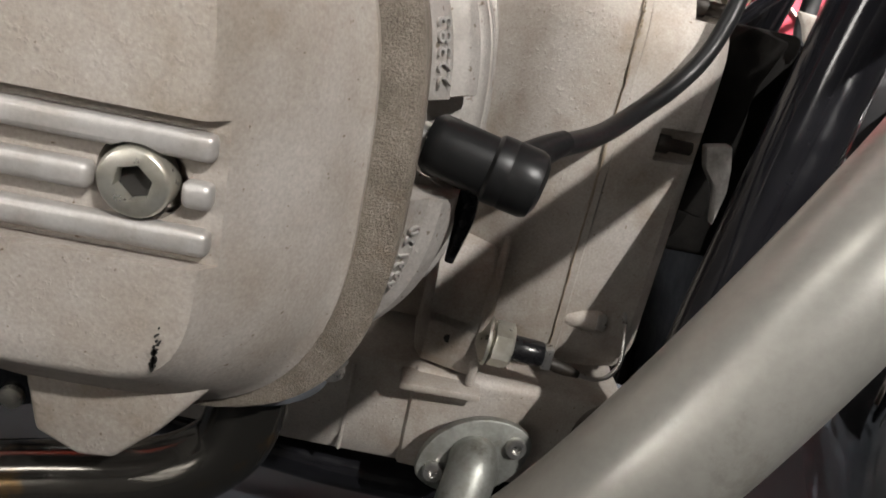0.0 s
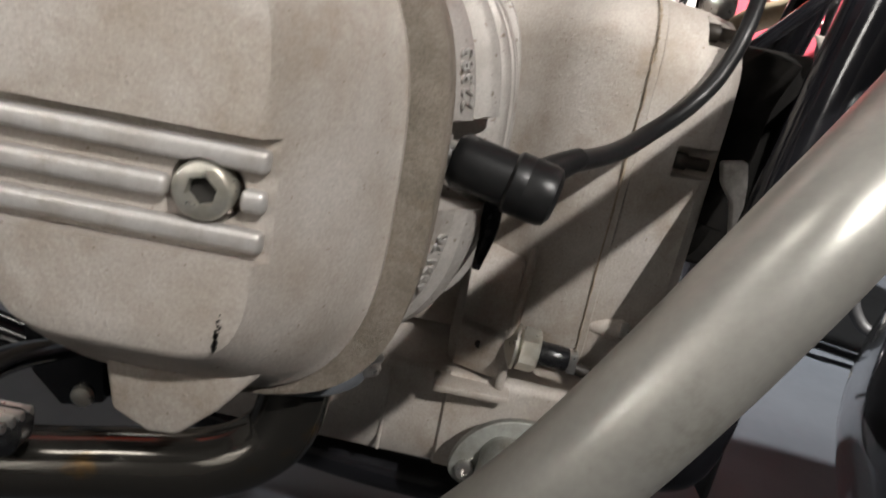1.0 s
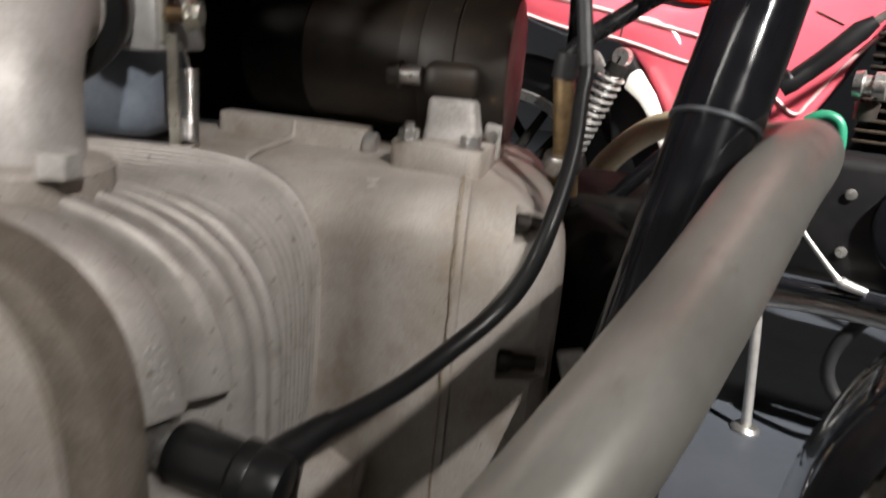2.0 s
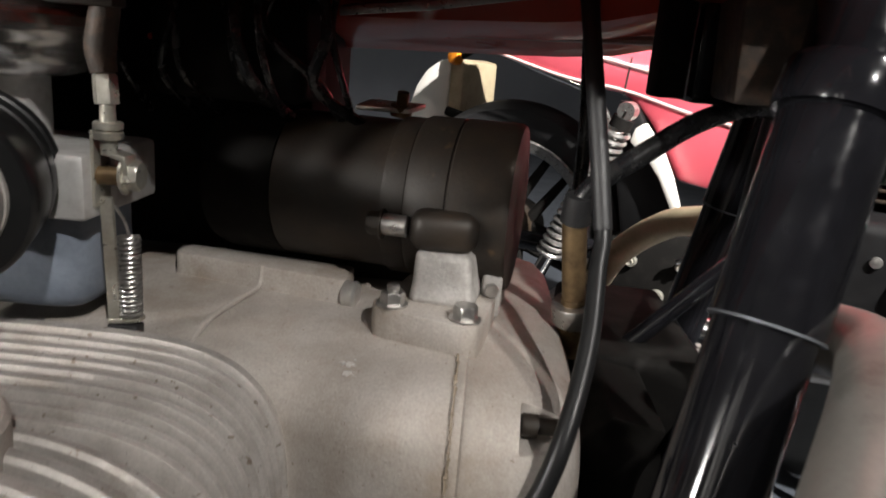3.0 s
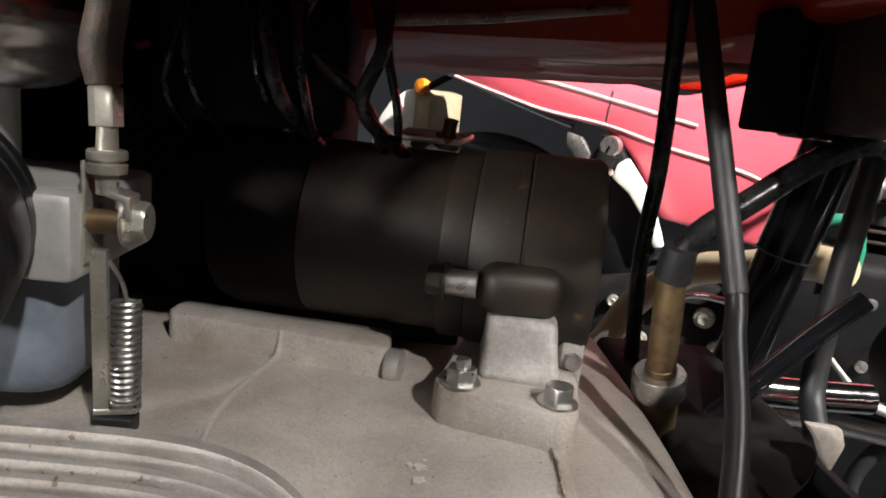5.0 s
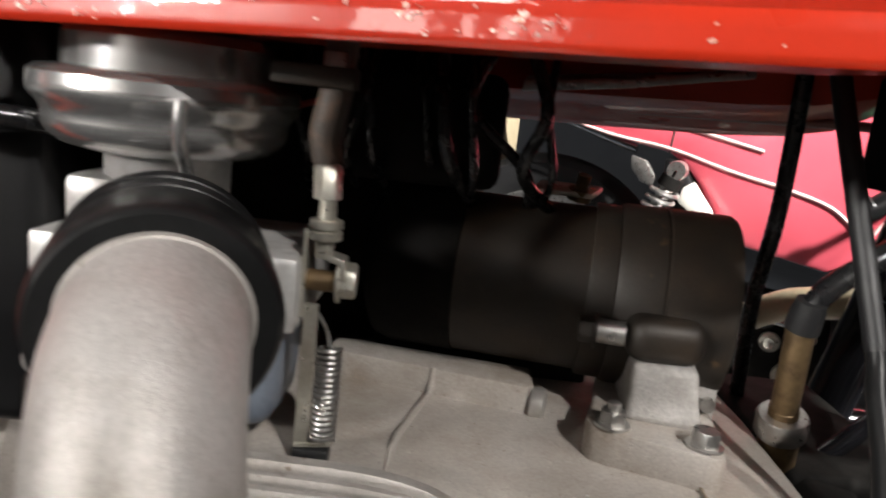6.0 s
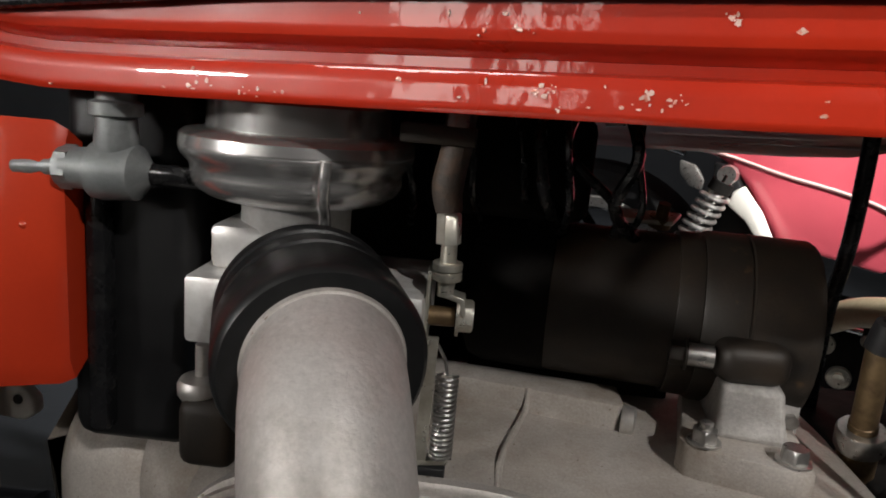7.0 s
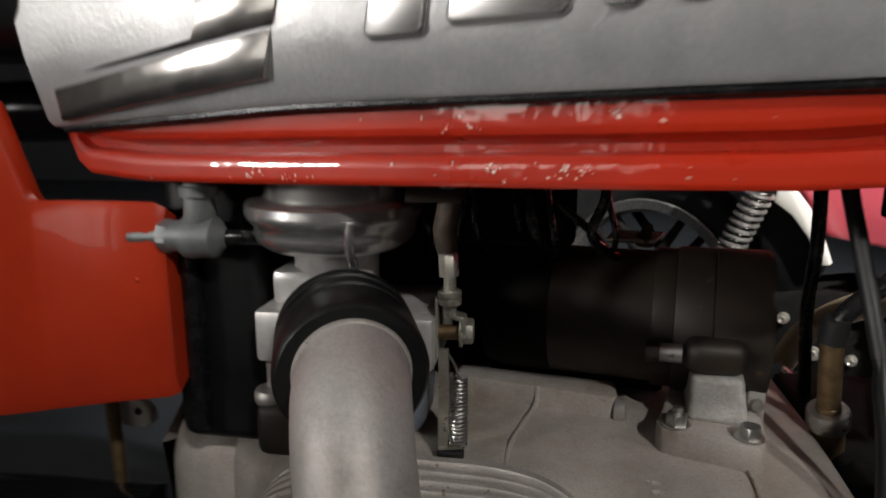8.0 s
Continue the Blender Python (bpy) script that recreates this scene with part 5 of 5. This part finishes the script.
# tail: black under-seat strip with its chrome edge, white rear box with an amber lamp
theirs("seat_rail", plate([(-0.14, 0.664), (0.02, 0.617), (0.165, 0.582), (0.185, 0.600), (0.10, 0.632), (-0.10, 0.690)], 0.05, 0.10), BLACK_PLASTIC, "black strip under the seat")
theirs("chrome_edge", side_tube([(-0.140, 0.660), (-0.05, 0.634), (0.04, 0.607), (0.10, 0.590), (0.158, 0.575)], 0.055, 0.0065, flat=1.4), CHROME, "bright chrome edge strip")
theirs("stay_tab", plate([(0.158, 0.566), (0.185, 0.560), (0.205, 0.535), (0.200, 0.518), (0.178, 0.524), (0.160, 0.545)], 0.09, 0.012), STEEL, "small steel stay tab")
tail = theirs("tail_box", plate([(-0.334, 0.46), (-0.329, 0.50), (-0.314, 0.545), (-0.289, 0.582), (-0.259, 0.602), (-0.229, 0.610), (-0.229, 0.46)], -0.10, 0.16, 0.008), WHITE, "white plastic rear box")
theirs("box_side", plate([(-0.227, 0.46), (-0.227, 0.610), (-0.194, 0.604), (-0.194, 0.46)], -0.10, 0.16, 0.004), CREAM_TUBE, "cream side of the rear box", parent=tail)
theirs("box_arm", side_tube([(-0.21, 0.50), (-0.10, 0.47), (0.0, 0.36)], -0.07, 0.010), BLACK_STEEL, parent=tail)
lamp_at = theirs("indicator", lathe([(0.004, 0), (0.016, 0.002), (0.018, 0.014), (0.015, 0.022), (0.004, 0.024)], (-0.206, 0.10, 0.612), (-0.3, -0.8, 0.1), 24), ORANGE, "amber indicator lens on a black stalk")
theirs("stalk", tube([(-0.206, 0.10, 0.612), (-0.13, 0.05, 0.640)], 0.007, 12, smooth=False), BLACK_STEEL, parent=lamp_at)
near_lamp = theirs("indicator", lathe([(0.004, 0), (0.016, 0.002), (0.020, 0.016), (0.016, 0.030), (0.004, 0.032)], (-0.160, -0.06, 0.690), (-1, -0.15, 0.1), 24), ORANGE, "amber indicator lens on a black stalk")
theirs("stalk", side_tube([(-0.160, 0.690), (-0.135, 0.687), (-0.10, 0.690)], 0.06, [0.018, 0.014, 0.010], 14), BLACK_STEEL, parent=near_lamp)
# bodywork
body = theirs("bodywork", plate([(-0.06, 0.640), (0.117, 0.592), (0.219, 0.578), (0.245, 0.560), (0.272, 0.532), (0.303, 0.487), (0.326, 0.448), (0.402, 0.440), (0.480, 0.428), (0.529, 0.467), (0.574, 0.556), (0.607, 0.631), (0.72, 0.70), (0.95, 0.74), (0.98, 0.80), (0.60, 0.715), (0.329, 0.640), (0.217, 0.655), (0.111, 0.672), (-0.06, 0.700)], 0.09, 0.18, 0.010), PINK, "faded pinkish-red side bodywork with white pinstripes")
for pts in (((-0.055, 0.637), (0.02, 0.618), (0.117, 0.596), (0.219, 0.584), (0.323, 0.560), (0.400, 0.546), (0.466, 0.528), (0.516, 0.494), (0.534, 0.513), (0.553, 0.545), (0.596, 0.606), (0.64, 0.645)), ((-0.055, 0.665), (0.111, 0.643), (0.217, 0.625), (0.329, 0.604), (0.36, 0.598))):
    theirs("pinstripe", side_tube(pts, 0.0905, 0.0029, 8), STRIPE, parent=body)
for pts in (((0.219, 0.576), (0.224, 0.638)), ((0.517, 0.649), (0.558, 0.632))):
    theirs("panel_gap", side_tube(pts, 0.0900, 0.0014, 6, smooth=False), PIT, parent=body)
theirs("seat_base", plate([(-0.05, 0.704), (0.111, 0.677), (0.340, 0.650), (0.60, 0.722), (0.55, 0.80), (0.16, 0.78), (0.08, 0.722), (-0.06, 0.716)], 0.085, 0.17, 0.012), RED, "orange-red seat base above the bodywork")
theirs("side_cover", plate([(0.256, 0.528), (0.270, 0.538), (0.304, 0.498), (0.326, 0.458), (0.338, 0.428), (0.345, 0.410), (0.331, 0.407), (0.306, 0.452), (0.280, 0.484), (0.250, 0.505)], 0.125, 0.02), WHITE, "white plastic side cover")
theirs("frame_plate", plate([(0.215, 0.570), (0.245, 0.566), (0.300, 0.480), (0.335, 0.400), (0.300, 0.330), (0.250, 0.345), (0.225, 0.450)], 0.10, 0.05, 0.006), BLACK_PLASTIC, "black frame behind the shock absorber")
# shock absorber
top, low = Vector((0.248, -0.150, 0.555)), Vector((0.132, -0.150, 0.262))
shock = theirs("shock_absorber", tube([low, top], 0.0125, 16, smooth=False), CHROME, "chrome shock absorber with a coil spring")
axis = (top - low).normalized()
s1, s2, _ = frame_of(axis)
turns = 19
spring = [low + axis * (0.035 + 0.245 * a / (2 * math.pi * turns)) + (s1 * math.cos(a) + s2 * math.sin(a)) * 0.0205 for a in np.linspace(0, 2 * math.pi * turns, turns * 14)]
theirs("coil_spring", tube(spring, 0.0040, 7, smooth=False), STEEL, parent=shock)
theirs("shock_eye", lathe([(0.004, -0.012), (0.0140, -0.012), (0.0150, -0.009), (0.0150, 0.012), (0.006, 0.012)], top, (0, 1, 0), 22), STEEL, parent=shock)
theirs("shock_collar", tube([top - axis * 0.030, top - axis * 0.012], 0.018, 18, smooth=False), BLACK_STEEL, parent=shock)
# running gear
theirs("swingarm", side_tube([(0.0, 0.295), (0.15, 0.300), (0.30, 0.325), (0.42, 0.345)], 0.085, 0.018, 14), BLACK_PAINT, "black swingarm and frame tube")
engine = theirs("engine", box((0.50, -0.20, 0.262), (1.05, 0.16, 0.452), 0.02, segs=3), BLACK_PLASTIC, "black engine with chrome and steel fittings")
theirs("chain_guard", plate([(0.20, 0.25), (0.22, 0.335), (0.36, 0.372), (0.50, 0.360), (0.52, 0.24), (0.40, 0.20)], 0.13, 0.16, 0.010), BLACK_STEEL, parent=engine)
for x, z, r in ((0.424, 0.317, 0.016), (0.452, 0.270, 0.018), (0.367, 0.320, 0.010), (0.285, 0.313, 0.010), (0.335, 0.262, 0.012), (0.478, 0.335, 0.009), (0.390, 0.262, 0.009)):
    theirs("linkage_bolt", lathe([(r * 0.2, -0.012), (r * 0.5, -0.014), (r * 0.55, -0.008), (r * 0.9, -0.008), (r, -0.005), (r, 0.0)], (x, -0.131, z), (0, 1, 0), 18), ZINC, parent=engine)
theirs("brake_rod", side_tube([(0.36, 0.330), (0.41, 0.352), (0.47, 0.350)], 0.145, 0.0055), CHROME, parent=engine)
theirs("exhaust", side_tube([(0.15, 0.175), (0.30, 0.180), (0.438, 0.203), (0.577, 0.228), (0.70, 0.232), (1.0, 0.225)], 0.20, 0.016, 18), BRIGHT_CAST, "chrome exhaust pipe")
theirs("foot_rest_bar", side_tube([(0.52, 0.255), (0.60, 0.258), (0.70, 0.260), (1.0, 0.255)], 0.225, 0.010, 14), BLACK_PAINT, "black foot rest bar")
theirs("rest_bracket", plate([(0.60, 0.290), (0.625, 0.288), (0.660, 0.262), (0.655, 0.248), (0.63, 0.262)], 0.15, 0.012), STEEL, parent=engine)
theirs("gear_lever", side_tube([(0.560, 0.360), (0.587, 0.329), (0.628, 0.288), (0.640, 0.279), (0.672, 0.272)], 0.235, [0.0035, 0.0035, 0.0045, 0.0085, 0.0060], 12), BRIGHT_CAST, "thin chrome gear lever")
theirs("engine_cover_plate", lathe([(0.010, 0), (0.072, 0), (0.078, 0.003), (0.080, 0.016), (0.06, 0.018)], (0.735, -0.218, 0.368), (0, 1, 0), 40), BLACK_PAINT, parent=engine)
for x, z in ((0.623, 0.399), (0.629, 0.315), (0.80, 0.43), (0.81, 0.30)):
    theirs("cover_screw", lathe([(0.002, -0.005), (0.0075, -0.004), (0.0082, 0)], (x, -0.2005, z), (0, 1, 0), 14), STEEL, parent=engine)
theirs("cylinder", box((0.62, -0.075, 0.45), (0.80, 0.075, 0.64), 0.008), BLACK_STEEL, parent=engine)
for k in range(11):
    theirs("cylinder_fin", box((0.605, -0.11, 0.465 + 0.0155 * k), (0.815, 0.11, 0.4700 + 0.0155 * k), 0.0015), DARK_STEEL, parent=engine)
carburettor = theirs("carburettor", lathe([(0.006, 0), (0.018, 0.001), (0.0205, 0.012), (0.014, 0.014), (0.014, 0.024), (0.019, 0.026), (0.019, 0.040), (0.008, 0.044)], (0.592, -0.20, 0.548), (1, -0.1, 0.05), 26), STEEL, "steel carburettor")
theirs("float_bowl", lathe([(0.004, -0.03), (0.014, -0.028), (0.016, -0.004), (0.010, 0)], (0.615, -0.19, 0.530), (0, 0, 1), 22), DARK_STEEL, parent=carburettor)
theirs("hose", side_tube([(0.545, 0.492), (0.558, 0.501), (0.574, 0.503), (0.588, 0.494), (0.594, 0.472), (0.594, 0.446)], 0.215, 0.0078, 14), GREEN, "green rubber hose")
strut = theirs("grab_strut", side_tube([(0.500, 0.536), (0.514, 0.546), (0.518, 0.548), (0.55, 0.580), (0.585, 0.620), (0.600, 0.634)], 0.19, [0.0165, 0.017, 0.0145, 0.0145, 0.0145, 0.009], 20, smooth=False), BLACK_PLASTIC, "black padded strut")
theirs("strut_rod", side_tube([(0.598, 0.632), (0.65, 0.680), (0.72, 0.745)], 0.19, 0.006, smooth=False), STEEL, parent=strut)
theirs("breather_pipe", side_tube([(0.72, 0.270), (0.690, 0.239), (0.655, 0.175), (0.654, 0.123), (0.685, 0.085), (0.722, 0.098), (0.80, 0.12)], 0.20, 0.0105, 14), SOFT_RUBBER, "black rubber breather pipe")
stand = theirs("side_stand", side_tube([(0.535, 0.235), (0.544, 0.165), (0.561, 0.010)], 0.205, 0.0080, 14), BRIGHT_CAST, "slim steel side stand with a round foot")
theirs("stand_foot", lathe([(0.006, 0.010), (0.018, 0.009), (0.0225, 0.004), (0.0225, 0.0)], (0.561, -0.205, 0.0), (0, 0, 1), 28), STEEL, parent=stand)
for side in (-0.11, 0.11):
    theirs("centre_stand", tube([(0.47, side, 0.27), (0.46, side * 1.15, 0.13), (0.44, side * 1.3, 0.008)], 0.010, 12), BLACK_PAINT, "black centre stand leg")
front_wheel = theirs("front_wheel", lathe([(0.180, -0.022), (0.205, -0.036), (0.240, -0.030), (0.250, 0), (0.240, 0.030), (0.205, 0.036), (0.180, 0.022), (0.180, -0.022)], (1.18, 0, 0.25), (0, 1, 0), 48, caps=False), TYRE, "black front tyre")
theirs("rim", lathe([(0.160, -0.024), (0.181, -0.026), (0.181, 0.026), (0.160, 0.024), (0.152, 0.0), (0.160, -0.024)], (1.18, 0, 0.25), (0, 1, 0), 40, caps=False), STEEL, parent=front_wheel)
for side in (-0.06, 0.06):
    theirs("fork_leg", tube([(1.18, side, 0.25), (1.10, side, 0.50), (1.02, side, 0.82)], 0.015, 14), CHROME, parent=front_wheel)

# ---- lamps on the ceiling ----
track = thing("track_spotlight", "black track spotlight under the ceiling", "spotlight", KEY)
aim = (Vector((0.0, 0.4, 0.5)) - KEY).normalized()
part("can", lathe([(0.02, -0.16), (0.05, -0.155), (0.055, -0.02), (0.055, 0.02), (0.050, 0.02), (0.048, -0.03), (0.02, -0.04)], (0, 0, 0), aim, 28), BLACK_PAINT, track)
part("stem", tube([(0, 0, 0.02), (0, 0.02, 0.585)], 0.012, 12, smooth=False), BLACK_PAINT, track)
